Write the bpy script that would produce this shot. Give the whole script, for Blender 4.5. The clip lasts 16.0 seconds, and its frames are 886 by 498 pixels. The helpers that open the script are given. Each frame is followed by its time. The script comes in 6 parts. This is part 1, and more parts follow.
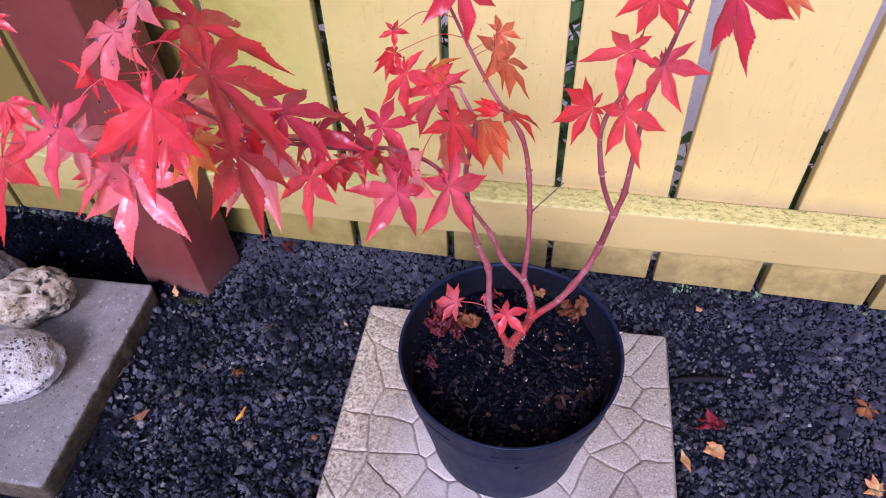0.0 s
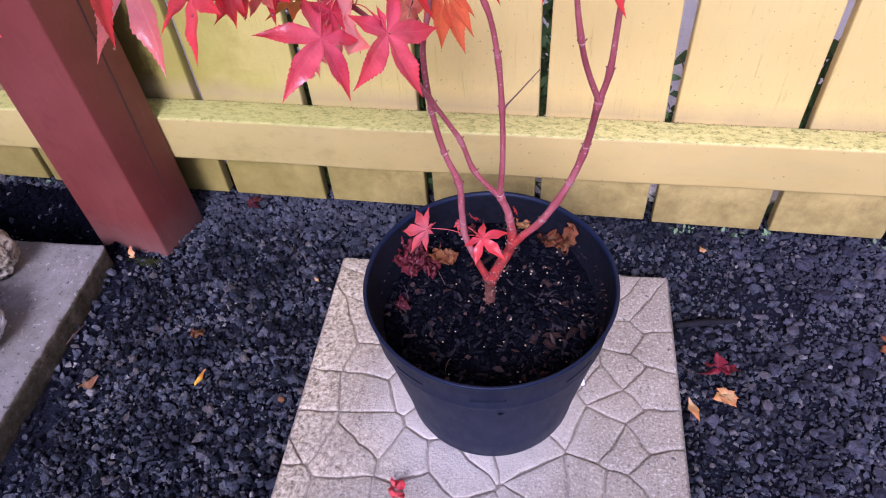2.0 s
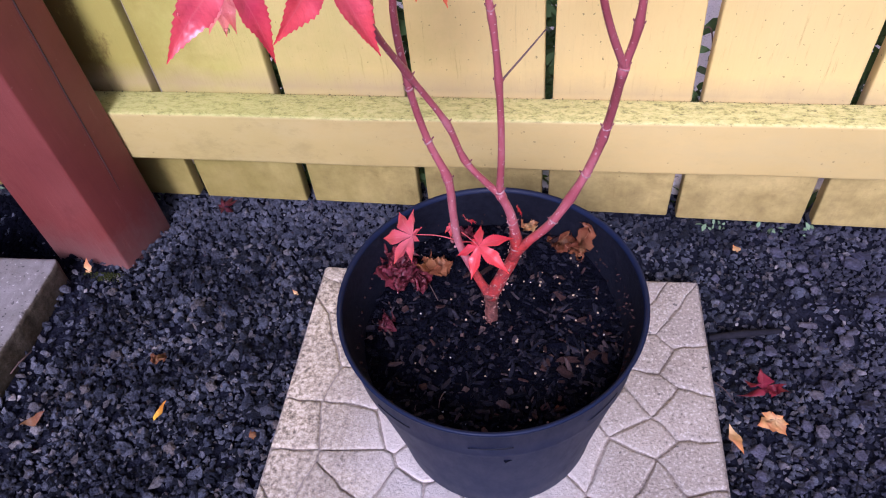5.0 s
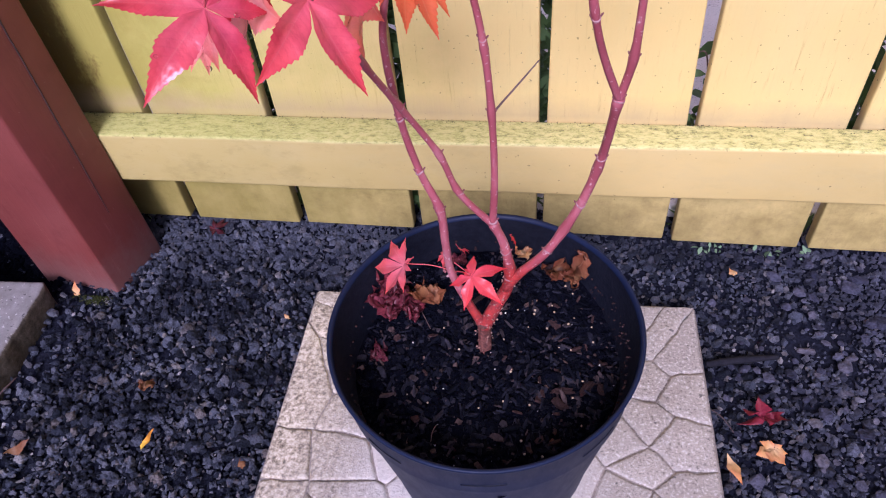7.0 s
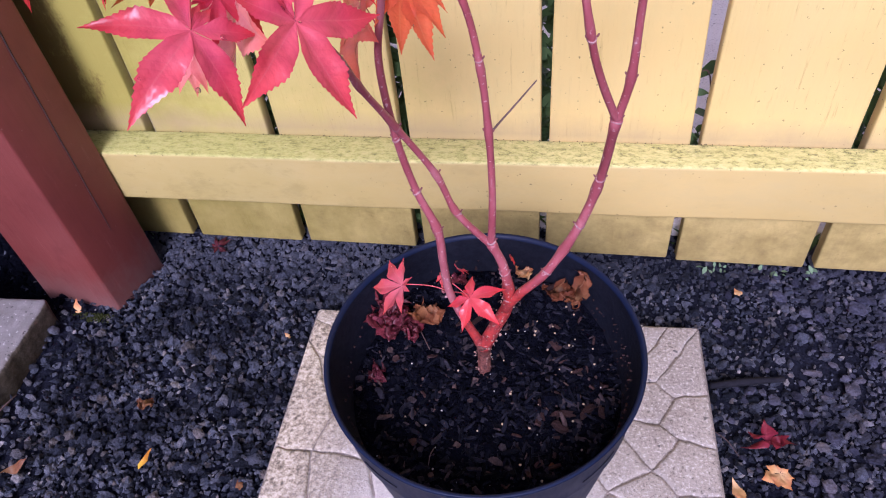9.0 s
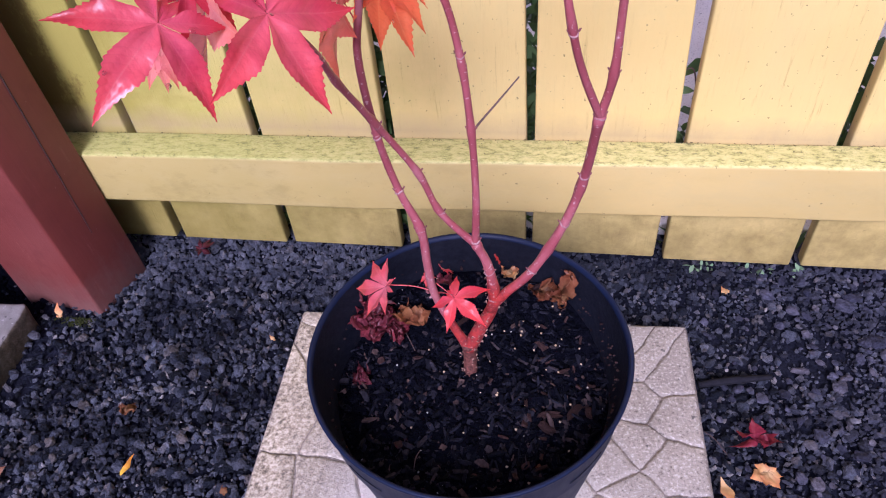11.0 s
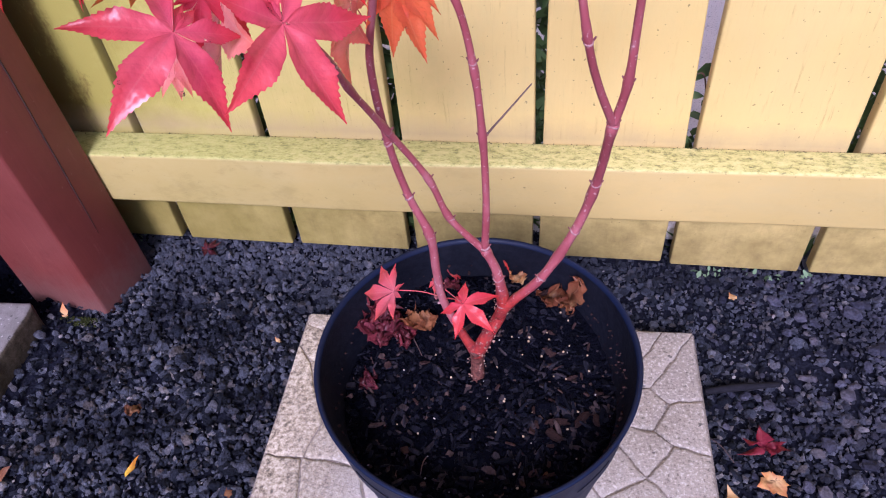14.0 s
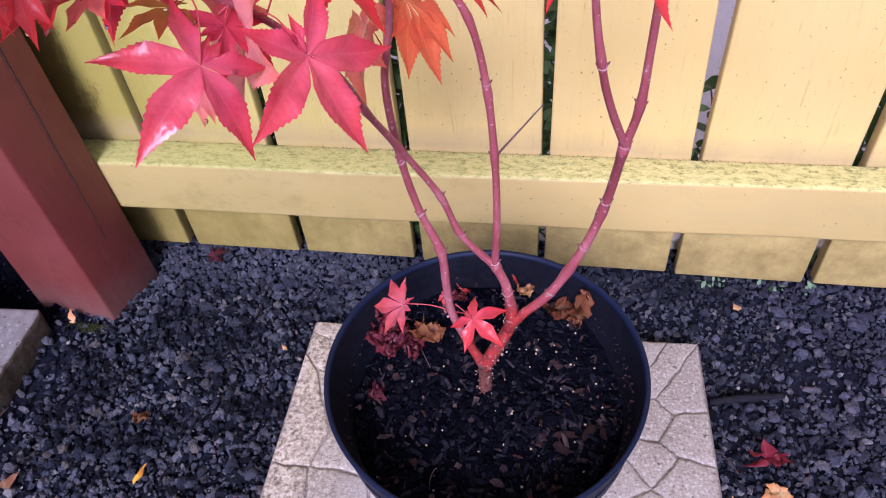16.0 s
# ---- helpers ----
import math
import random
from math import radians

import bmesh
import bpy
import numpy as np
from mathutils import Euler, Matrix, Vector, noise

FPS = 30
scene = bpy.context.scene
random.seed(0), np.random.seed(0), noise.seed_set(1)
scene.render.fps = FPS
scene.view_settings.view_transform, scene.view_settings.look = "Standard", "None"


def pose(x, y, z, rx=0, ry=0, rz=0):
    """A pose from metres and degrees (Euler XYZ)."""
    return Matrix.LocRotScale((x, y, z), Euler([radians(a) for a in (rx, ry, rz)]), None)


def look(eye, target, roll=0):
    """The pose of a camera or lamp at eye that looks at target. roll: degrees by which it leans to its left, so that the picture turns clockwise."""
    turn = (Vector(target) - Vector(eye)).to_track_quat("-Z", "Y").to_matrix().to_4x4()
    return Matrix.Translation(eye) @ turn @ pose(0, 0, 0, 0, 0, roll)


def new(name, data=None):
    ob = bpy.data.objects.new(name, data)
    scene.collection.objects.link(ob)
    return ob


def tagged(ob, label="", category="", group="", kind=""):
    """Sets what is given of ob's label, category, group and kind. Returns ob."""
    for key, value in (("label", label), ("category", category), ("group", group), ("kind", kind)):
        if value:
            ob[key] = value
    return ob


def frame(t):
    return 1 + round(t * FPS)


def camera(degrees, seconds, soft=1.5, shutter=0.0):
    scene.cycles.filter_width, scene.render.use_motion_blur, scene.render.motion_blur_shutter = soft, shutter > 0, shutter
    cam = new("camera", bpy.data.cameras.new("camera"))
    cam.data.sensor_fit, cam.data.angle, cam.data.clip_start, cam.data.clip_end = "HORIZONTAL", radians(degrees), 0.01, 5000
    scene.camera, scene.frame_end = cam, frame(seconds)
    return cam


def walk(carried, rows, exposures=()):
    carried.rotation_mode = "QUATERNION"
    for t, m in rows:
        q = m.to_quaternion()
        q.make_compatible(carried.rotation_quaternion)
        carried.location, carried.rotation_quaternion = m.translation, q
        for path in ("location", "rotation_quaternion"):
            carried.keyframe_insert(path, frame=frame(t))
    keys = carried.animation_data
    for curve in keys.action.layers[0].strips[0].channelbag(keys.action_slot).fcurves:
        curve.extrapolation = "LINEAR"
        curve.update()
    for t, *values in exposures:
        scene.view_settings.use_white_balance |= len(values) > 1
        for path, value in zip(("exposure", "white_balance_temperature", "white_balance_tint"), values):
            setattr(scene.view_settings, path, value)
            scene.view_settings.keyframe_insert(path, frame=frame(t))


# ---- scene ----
cam = camera(64.7, 16.0, soft=1.1)
PATH = [
    (0, (0.132, 0.056, 0.886), (-0.17, 1.379, -0.584), -2.7),
    (0.5, (0.14, 0.053, 0.866), (-0.19, 1.359, -0.611), -3.8),
    (1, (0.146, 0.058, 0.833), (-0.195, 1.374, -0.634), -4.2),
    (1.5, (0.152, 0.061, 0.799), (-0.184, 1.409, -0.64), -4.3),
    (2, (0.158, 0.069, 0.762), (-0.147, 1.387, -0.711), -4.8),
    (2.5, (0.156, 0.091, 0.743), (-0.138, 1.412, -0.729), -4.3),
    (3, (0.159, 0.109, 0.714), (-0.145, 1.414, -0.771), -5.3),
    (3.5, (0.156, 0.129, 0.684), (-0.152, 1.425, -0.808), -6.0),
    (4, (0.156, 0.142, 0.678), (-0.156, 1.445, -0.807), -6.6),
    (6.5, (0.147, 0.177, 0.675), (-0.186, 1.497, -0.791), -6.6),
    (7, (0.153, 0.178, 0.678), (-0.162, 1.515, -0.776), -6.3),
    (7.5, (0.153, 0.176, 0.681), (-0.155, 1.519, -0.769), -6.1),
    (8, (0.149, 0.18, 0.685), (-0.174, 1.534, -0.751), -6.0),
    (8.5, (0.155, 0.183, 0.682), (-0.174, 1.552, -0.738), -6.5),
    (9, (0.159, 0.185, 0.676), (-0.18, 1.551, -0.744), -6.6),
    (9.2, (0.163, 0.185, 0.677), (-0.168, 1.557, -0.74), -6.9),
    (11.5, (0.162, 0.19, 0.669), (-0.145, 1.564, -0.751), -6.1),
    (12, (0.164, 0.19, 0.669), (-0.144, 1.563, -0.752), -6.2),
    (12.5, (0.163, 0.189, 0.67), (-0.144, 1.56, -0.753), -6.0),
    (13, (0.159, 0.189, 0.672), (-0.142, 1.558, -0.754), -5.8),
    (13.5, (0.158, 0.193, 0.673), (-0.155, 1.562, -0.751), -6.1),
    (14, (0.157, 0.194, 0.672), (-0.161, 1.565, -0.749), -5.9),
    (14.5, (0.157, 0.194, 0.675), (-0.152, 1.566, -0.747), -5.6),
    (15, (0.155, 0.193, 0.674), (-0.156, 1.563, -0.749), -5.7),
    (15.5, (0.152, 0.195, 0.681), (-0.156, 1.573, -0.735), -5.4),
    (16, (0.15, 0.197, 0.683), (-0.169, 1.569, -0.736), -5.6),
]
walk(cam, [(t, look(eye, target, roll)) for t, eye, target, roll in PATH], exposures=[(0, 0.34, 5060, 40), (1.2, 0.36, 5060, 40), (2.6, 0.48, 5060, 40), (16, 0.48, 5060, 40)])

# ---- sky and sun: bright hazy day, soft sun from behind the camera ----
SUN_FROM = Vector((0.02, -0.77, 0.64)).normalized()
world = bpy.data.worlds.new("sky")
scene.world = world
world.use_nodes = True
wn = world.node_tree
sky = wn.nodes.new("ShaderNodeTexSky")
sky.sky_type = "NISHITA"
sky.sun_disc = False
sky.sun_elevation = math.asin(SUN_FROM.z)
sky.sun_rotation = math.atan2(SUN_FROM.x, SUN_FROM.y)
sky.air_density, sky.dust_density = 0.8, 4.0
wn.links.new(sky.outputs[0], wn.nodes["Background"].inputs[0])
wn.nodes["Background"].inputs[1].default_value = 0.096
sun = new("sun", bpy.data.lights.new("sun", "SUN"))
sun.data.energy, sun.data.angle, sun.data.color = 2.8, radians(20), (1.0, 0.94, 0.85)
sun.matrix_world = look(SUN_FROM * 5, (0, 0, 0))


# ---- materials ----
class Nodes:
    """A small wrapper round one material's node tree."""

    def __init__(self, name):
        self.mat = bpy.data.materials.new(name)
        self.mat.use_nodes = True
        self.tree = self.mat.node_tree
        self.bsdf = self.tree.nodes["Principled BSDF"]
        self.out = self.tree.nodes["Material Output"]

    def add(self, kind, **values):
        n = self.tree.nodes.new(kind)
        for k, v in values.items():
            n.inputs[k].default_value = v
        return n

    def link(self, a, b):
        self.tree.links.new(a, b)

    def coords(self, which="Object"):
        return self.tree.nodes.new("ShaderNodeTexCoord").outputs[which]

    def noise(self, at, scale, detail=4.0, rough=0.6, stretch=None):
        n = self.add("ShaderNodeTexNoise", Scale=scale, Detail=detail, Roughness=rough)
        if stretch:
            m = self.add("ShaderNodeMapping", Scale=stretch)
            self.link(at, m.inputs["Vector"])
            at = m.outputs[0]
        self.link(at, n.inputs["Vector"])
        return n.outputs["Fac"]

    def ramp(self, fac, stops):
        r = self.tree.nodes.new("ShaderNodeValToRGB")
        els = r.color_ramp.elements
        while len(els) < len(stops):
            els.new(0.5)
        for e, (p, c) in zip(els, stops):
            e.position, e.color = p, (*c, 1) if len(c) == 3 else c
        self.link(fac, r.inputs[0])
        return r.outputs[0]

    def mix(self, fac, a, b, blend="MIX"):
        m = self.tree.nodes.new("ShaderNodeMix")
        m.data_type, m.blend_type = "RGBA", blend
        for sock, v in ((m.inputs[0], fac), (m.inputs[6], a), (m.inputs[7], b)):
            if isinstance(v, (int, float)):
                sock.default_value = v
            elif isinstance(v, tuple):
                sock.default_value = (*v, 1)
            else:
                self.link(v, sock)
        return m.outputs[2]

    def math(self, op, a, b=0.0):
        m = self.tree.nodes.new("ShaderNodeMath")
        m.operation = op
        for sock, v in zip(m.inputs, (a, b)):
            if isinstance(v, (int, float)):
                sock.default_value = v
            else:
                self.link(v, sock)
        return m.outputs[0]

    def bump(self, height, strength, distance):
        b = self.add("ShaderNodeBump", Strength=strength, Distance=distance)
        self.link(height, b.inputs["Height"])
        self.link(b.outputs[0], self.bsdf.inputs["Normal"])
        return b

    def set(self, **values):
        for k, v in values.items():
            sock = self.bsdf.inputs[k.replace("_", " ")]
            if isinstance(v, (int, float)):
                sock.default_value = v
            elif isinstance(v, tuple):
                sock.default_value = (*v, 1)
            else:
                self.link(v, sock)
        return self


def fence_paint():
    n = Nodes("yellow_fence_paint")
    at = n.coords()
    rnd = n.tree.nodes.new("ShaderNodeObjectInfo").outputs["Random"]
    sep = n.tree.nodes.new("ShaderNodeSeparateXYZ")
    n.link(at, sep.inputs[0])
    grain = n.noise(at, 40, 6, 0.65, (6, 6, 0.35))
    wide = n.noise(at, 5, 3, 0.5)
    blot = n.noise(at, 14, 6, 0.7)
    paint = n.ramp(wide, [(0.3, (0.622, 0.460, 0.145)), (0.7, (0.708, 0.542, 0.192))])
    paint = n.mix(n.math("MULTIPLY", rnd, 0.35), paint, (0.65, 0.52, 0.19))
    film = n.ramp(n.noise(at, 9, 6, 0.72, (1, 1, 0.6)), [(0.45, (0, 0, 0)), (0.72, (1, 1, 1))])
    paint = n.mix(n.math("MULTIPLY", film, 0.45), paint, (0.52, 0.44, 0.17))
    # worn nicks along the grain and small dark spots
    nick = n.ramp(n.noise(at, 95, 5, 0.7, (2.2, 1, 0.16)), [(0.58, (0, 0, 0)), (0.66, (1, 1, 1))])
    col = n.mix(n.math("MULTIPLY", nick, n.ramp(blot, [(0.40, (0, 0, 0)), (0.60, (0.5, 0.5, 0.5))])), paint, (0.34, 0.23, 0.07))
    streak = n.ramp(grain, [(0.58, (0, 0, 0)), (0.78, (1, 1, 1))])
    col = n.mix(n.math("MULTIPLY", streak, 0.20), col, (0.42, 0.30, 0.10))
    specks = n.ramp(n.noise(at, 210, 2, 0.5), [(0.685, (0, 0, 0)), (0.73, (1, 1, 1))])
    col = n.mix(n.math("MULTIPLY", specks, 0.7), col, (0.12, 0.10, 0.03))
    # green algae, thickest on the boards by the post
    left = n.math("MULTIPLY", n.math("SUBTRACT", 0.10, sep.outputs["X"]), 1.9)
    left = n.ramp(n.math("ADD", left, n.math("MULTIPLY", n.math("SUBTRACT", blot, 0.5), 0.8)), [(0.10, (0, 0, 0)), (0.85, (1, 1, 1))])
    col = n.mix(n.math("MULTIPLY", left, 0.95), col, (0.385, 0.35, 0.075))
    mould = n.ramp(n.math("ADD", n.math("MULTIPLY", n.math("SUBTRACT", -0.23, sep.outputs["X"]), 3.0), n.math("MULTIPLY", n.noise(at, 30, 6, 0.75), 0.9)), [(0.50, (0, 0, 0)), (0.85, (1, 1, 1))])
    col = n.mix(n.math("MULTIPLY", mould, 0.85), col, (0.31, 0.265, 0.050))
    stain = n.ramp(n.math("ADD", n.math("MULTIPLY", n.math("SUBTRACT", -0.378, sep.outputs["X"]), 5.0), n.noise(at, 26, 7, 0.8, (1, 1, 0.5))), [(0.62, (0, 0, 0)), (0.74, (1, 1, 1))])
    col = n.mix(n.math("MULTIPLY", stain, 0.75), col, (0.12, 0.075, 0.014))
    # splashed dirt in a strip above the rail and on the boards' feet, deepened there for the rail's shade
    low = n.math("SUBTRACT", 1.0, n.math("MULTIPLY", sep.outputs["Z"], 9.0))
    low = n.ramp(n.math("ADD", n.math("MULTIPLY", low, 0.55), n.math("MULTIPLY", blot, 0.75)), [(0.34, (0, 0, 0)), (0.62, (1, 1, 1))])
    col = n.mix(n.math("MULTIPLY", low, 0.76), col, n.ramp(n.noise(at, 24, 6, 0.7), [(0.36, (0.21, 0.155, 0.045)), (0.50, (0.33, 0.255, 0.080)), (0.64, (0.44, 0.34, 0.115))]))
    splash = n.ramp(n.noise(at, 34, 7, 0.78), [(0.50, (0, 0, 0)), (0.66, (1, 1, 1))])
    col = n.mix(n.math("MULTIPLY", n.math("MULTIPLY", low, splash), 0.3), col, (0.16, 0.115, 0.05))
    damp = n.math("MULTIPLY", low, left)
    col = n.mix(n.math("MULTIPLY", damp, 0.6), col, (0.28, 0.228, 0.050))
    over = n.math("ABSOLUTE", n.math("SUBTRACT", sep.outputs["Z"], 0.200))
    over = n.ramp(n.math("ADD", n.math("MULTIPLY", over, 20.0), n.math("MULTIPLY", blot, 0.8)), [(0.35, (1, 1, 1)), (0.95, (0, 0, 0))])
    col = n.mix(n.math("MULTIPLY", over, 0.7), col, (0.36, 0.275, 0.14))
    n.set(Base_Color=col, Roughness=0.62, Specular_IOR_Level=0.3)
    n.bump(n.math("SUBTRACT", grain, n.math("ADD", n.math("MULTIPLY", specks, 0.3), n.math("MULTIPLY", nick, 0.5))), 0.3, 0.002)
    return n.mat


def rail_paint():
    n = Nodes("mossy_yellow_rail_paint")
    at = n.coords()
    geo = n.tree.nodes.new("ShaderNodeNewGeometry")
    face = n.tree.nodes.new("ShaderNodeSeparateXYZ")
    n.link(geo.outputs["Normal"], face.inputs[0])
    place = n.tree.nodes.new("ShaderNodeSeparateXYZ")
    n.link(at, place.inputs[0])
    wide = n.noise(at, 6, 4, 0.6, (0.5, 1, 1))
    paint = n.ramp(wide, [(0.3, (0.475, 0.358, 0.118)), (0.7, (0.58, 0.438, 0.154))])
    blot = n.noise(at, 13, 6, 0.7, (0.6, 1, 1))
    left = n.math("MULTIPLY", n.math("SUBTRACT", 0.28, place.outputs["X"]), 1.7)
    left = n.ramp(n.math("ADD", left, n.math("MULTIPLY", n.math("SUBTRACT", blot, 0.5), 0.8)), [(0.15, (0, 0, 0)), (0.9, (1, 1, 1))])
    paint = n.mix(n.math("MULTIPLY", left, 0.9), paint, (0.405, 0.325, 0.105))
    paint = n.mix(n.ramp(n.noise(at, 22, 6, 0.75, (0.4, 1, 1)), [(0.45, (0, 0, 0)), (0.75, (0.5, 0.5, 0.5))]), paint, (0.46, 0.38, 0.16))
    soil = n.ramp(n.noise(at, 30, 7, 0.78, (0.6, 1, 1)), [(0.50, (0, 0, 0)), (0.64, (1, 1, 1))])
    paint = n.mix(n.math("MULTIPLY", n.math("MULTIPLY", soil, n.math("ADD", n.math("MULTIPLY", left, 0.35), 0.10)), 0.7), paint, (0.22, 0.180, 0.050))
    patch = n.noise(at, 150, 9, 0.8, (0.6, 1, 1))
    grit = n.noise(at, 330, 4, 0.7, (0.6, 1, 1))
    algae = n.ramp(n.math("ADD", n.math("MULTIPLY", patch, 0.75), n.math("MULTIPLY", grit, 0.25)), [(0.38, (0.68, 0.60, 0.25)), (0.47, (0.61, 0.56, 0.20)), (0.54, (0.45, 0.43, 0.13)), (0.61, (0.13, 0.12, 0.05))])
    top = n.ramp(face.outputs["Z"], [(0.3, (0, 0, 0)), (0.8, (1, 1, 1))])
    scratch = n.ramp(n.noise(at, 260, 5, 0.75, (0.22, 1, 1)), [(0.55, (0, 0, 0)), (0.62, (1, 1, 1))])
    algae = n.mix(n.math("MULTIPLY", n.math("MULTIPLY", scratch, n.ramp(patch, [(0.36, (0, 0, 0)), (0.52, (1, 1, 1))])), 0.45), algae, (0.10, 0.095, 0.04))
    algae = n.mix(n.math("MULTIPLY", left, 0.45), algae, (0.27, 0.29, 0.06))
    col = n.mix(n.math("MULTIPLY", top, 0.95), paint, algae)
    specks = n.ramp(n.noise(at, 190, 2, 0.5), [(0.71, (0, 0, 0)), (0.76, (1, 1, 1))])
    col = n.mix(n.math("MULTIPLY", specks, 0.6), col, (0.10, 0.09, 0.03))
    n.set(Base_Color=col, Roughness=0.62, Specular_IOR_Level=0.3)
    n.bump(n.math("ADD", n.math("MULTIPLY", patch, n.math("ADD", n.math("MULTIPLY", top, 0.8), 0.2)), n.math("MULTIPLY", n.noise(at, 90, 4, 0.6, (0.1, 1, 1)), 0.15)), 0.45, 0.002)
    return n.mat


def post_paint():
    n = Nodes("red_brown_post_paint")
    at = n.coords()
    grain = n.noise(at, 30, 6, 0.65, (5, 5, 0.3))
    wide = n.noise(at, 7, 4, 0.6)
    col = n.ramp(wide, [(0.3, (0.150, 0.033, 0.026)), (0.7, (0.200, 0.049, 0.038))])
    col = n.mix(n.math("MULTIPLY", n.ramp(grain, [(0.55, (0, 0, 0)), (0.8, (1, 1, 1))]), 0.35), col, (0.09, 0.018, 0.016))
    dust = n.ramp(n.noise(at, 160, 2, 0.5), [(0.72, (0, 0, 0)), (0.78, (1, 1, 1))])
    col = n.mix(n.math("MULTIPLY", dust, 0.3), col, (0.35, 0.22, 0.2))
    scuff = n.ramp(n.noise(at, 55, 6, 0.75, (1.6, 1.6, 0.22)), [(0.60, (0, 0, 0)), (0.72, (1, 1, 1))])
    col = n.mix(n.math("MULTIPLY", scuff, 0.4), col, (0.30, 0.12, 0.10))
    grime = n.ramp(n.noise(at, 16, 6, 0.7), [(0.52, (0, 0, 0)), (0.75, (1, 1, 1))])
    col = n.mix(n.math("MULTIPLY", grime, 0.4), col, (0.12, 0.028, 0.022))
    sep = n.tree.nodes.new("ShaderNodeSeparateXYZ")
    n.link(at, sep.inputs[0])
    foot = n.ramp(n.math("ADD", n.math("MULTIPLY", n.math("SUBTRACT", 0.09, sep.outputs["Z"]), 7.0), n.noise(at, 45, 6, 0.75)), [(0.45, (0, 0, 0)), (0.9, (1, 1, 1))])
    col = n.mix(n.math("MULTIPLY", foot, 0.45), col, (0.20, 0.13, 0.11))
    n.set(Base_Color=col, Roughness=n.ramp(grime, [(0.0, (0.42,) * 3), (1.0, (0.62,) * 3)]), Specular_IOR_Level=0.4)
    n.bump(n.math("ADD", grain, n.math("MULTIPLY", scuff, 0.4)), 0.25, 0.0015)
    return n.mat


def concrete(name, dark, light, speck, rough=0.85, bloom=False):
    n = Nodes(name)
    at = n.coords()
    rnd = n.tree.nodes.new("ShaderNodeObjectInfo").outputs["Random"]
    wide = n.noise(at, 9, 5, 0.65)
    fine = n.noise(at, 340, 4, 0.65)
    col = n.ramp(wide, [(0.3, dark), (0.7, light)])
    col = n.mix(n.math("MULTIPLY", n.math("SUBTRACT", rnd, 0.5), 0.22), col, (0.2, 0.18, 0.17))
    col = n.mix(n.math("MULTIPLY", n.ramp(fine, [(0.53, (0, 0, 0)), (0.66, (1, 1, 1))]), 0.75), col, speck)
    col = n.mix(n.math("MULTIPLY", n.ramp(fine, [(0.32, (1, 1, 1)), (0.43, (0, 0, 0))]), 0.75), col, (0.07, 0.06, 0.045))
    dark_bits = n.ramp(n.noise(at, 120, 2, 0.5), [(0.70, (0, 0, 0)), (0.73, (1, 1, 1))])
    col = n.mix(n.math("MULTIPLY", dark_bits, 0.7), col, (0.03, 0.028, 0.026))
    if bloom:
        # ochre stains on the weathered edge
        pos = n.tree.nodes.new("ShaderNodeSeparateXYZ")
        n.link(n.tree.nodes.new("ShaderNodeNewGeometry").outputs["Position"], pos.inputs[0])
        ochre = n.ramp(n.math("ADD", n.math("MULTIPLY", n.math("SUBTRACT", -0.02, pos.outputs["X"]), 3.0), n.math("MULTIPLY", wide, 0.9)), [(0.38, (0, 0, 0)), (0.85, (1, 1, 1))])
        col = n.mix(n.math("MULTIPLY", ochre, 0.8), col, n.ramp(n.noise(at, 210, 4, 0.7), [(0.36, (0.07, 0.052, 0.028)), (0.48, (0.40, 0.325, 0.200)), (0.62, (0.72, 0.64, 0.47))]))
        # lime bloom washed out round the pot's foot
        far = n.add("ShaderNodeVectorMath")
        far.operation = "DISTANCE"
        n.link(n.tree.nodes.new("ShaderNodeNewGeometry").outputs["Position"], far.inputs[0])
        far.inputs[1].default_value = (0.085, 0.490, 0.03)
        ring = n.math("SUBTRACT", n.math("MULTIPLY", n.noise(at, 38, 5, 0.7), 0.07), n.math("SUBTRACT", far.outputs["Value"], 0.105))
        col = n.mix(n.math("MULTIPLY", n.ramp(ring, [(0.0, (0, 0, 0)), (0.055, (1, 1, 1))]), 0.55), col, (0.62, 0.57, 0.50))
    n.set(Base_Color=col, Roughness=rough, Specular_IOR_Level=0.35)
    n.bump(n.math("ADD", fine, n.math("MULTIPLY", n.noise(at, 90, 4, 0.7), 0.8)), 0.7, 0.002)
    return n.mat


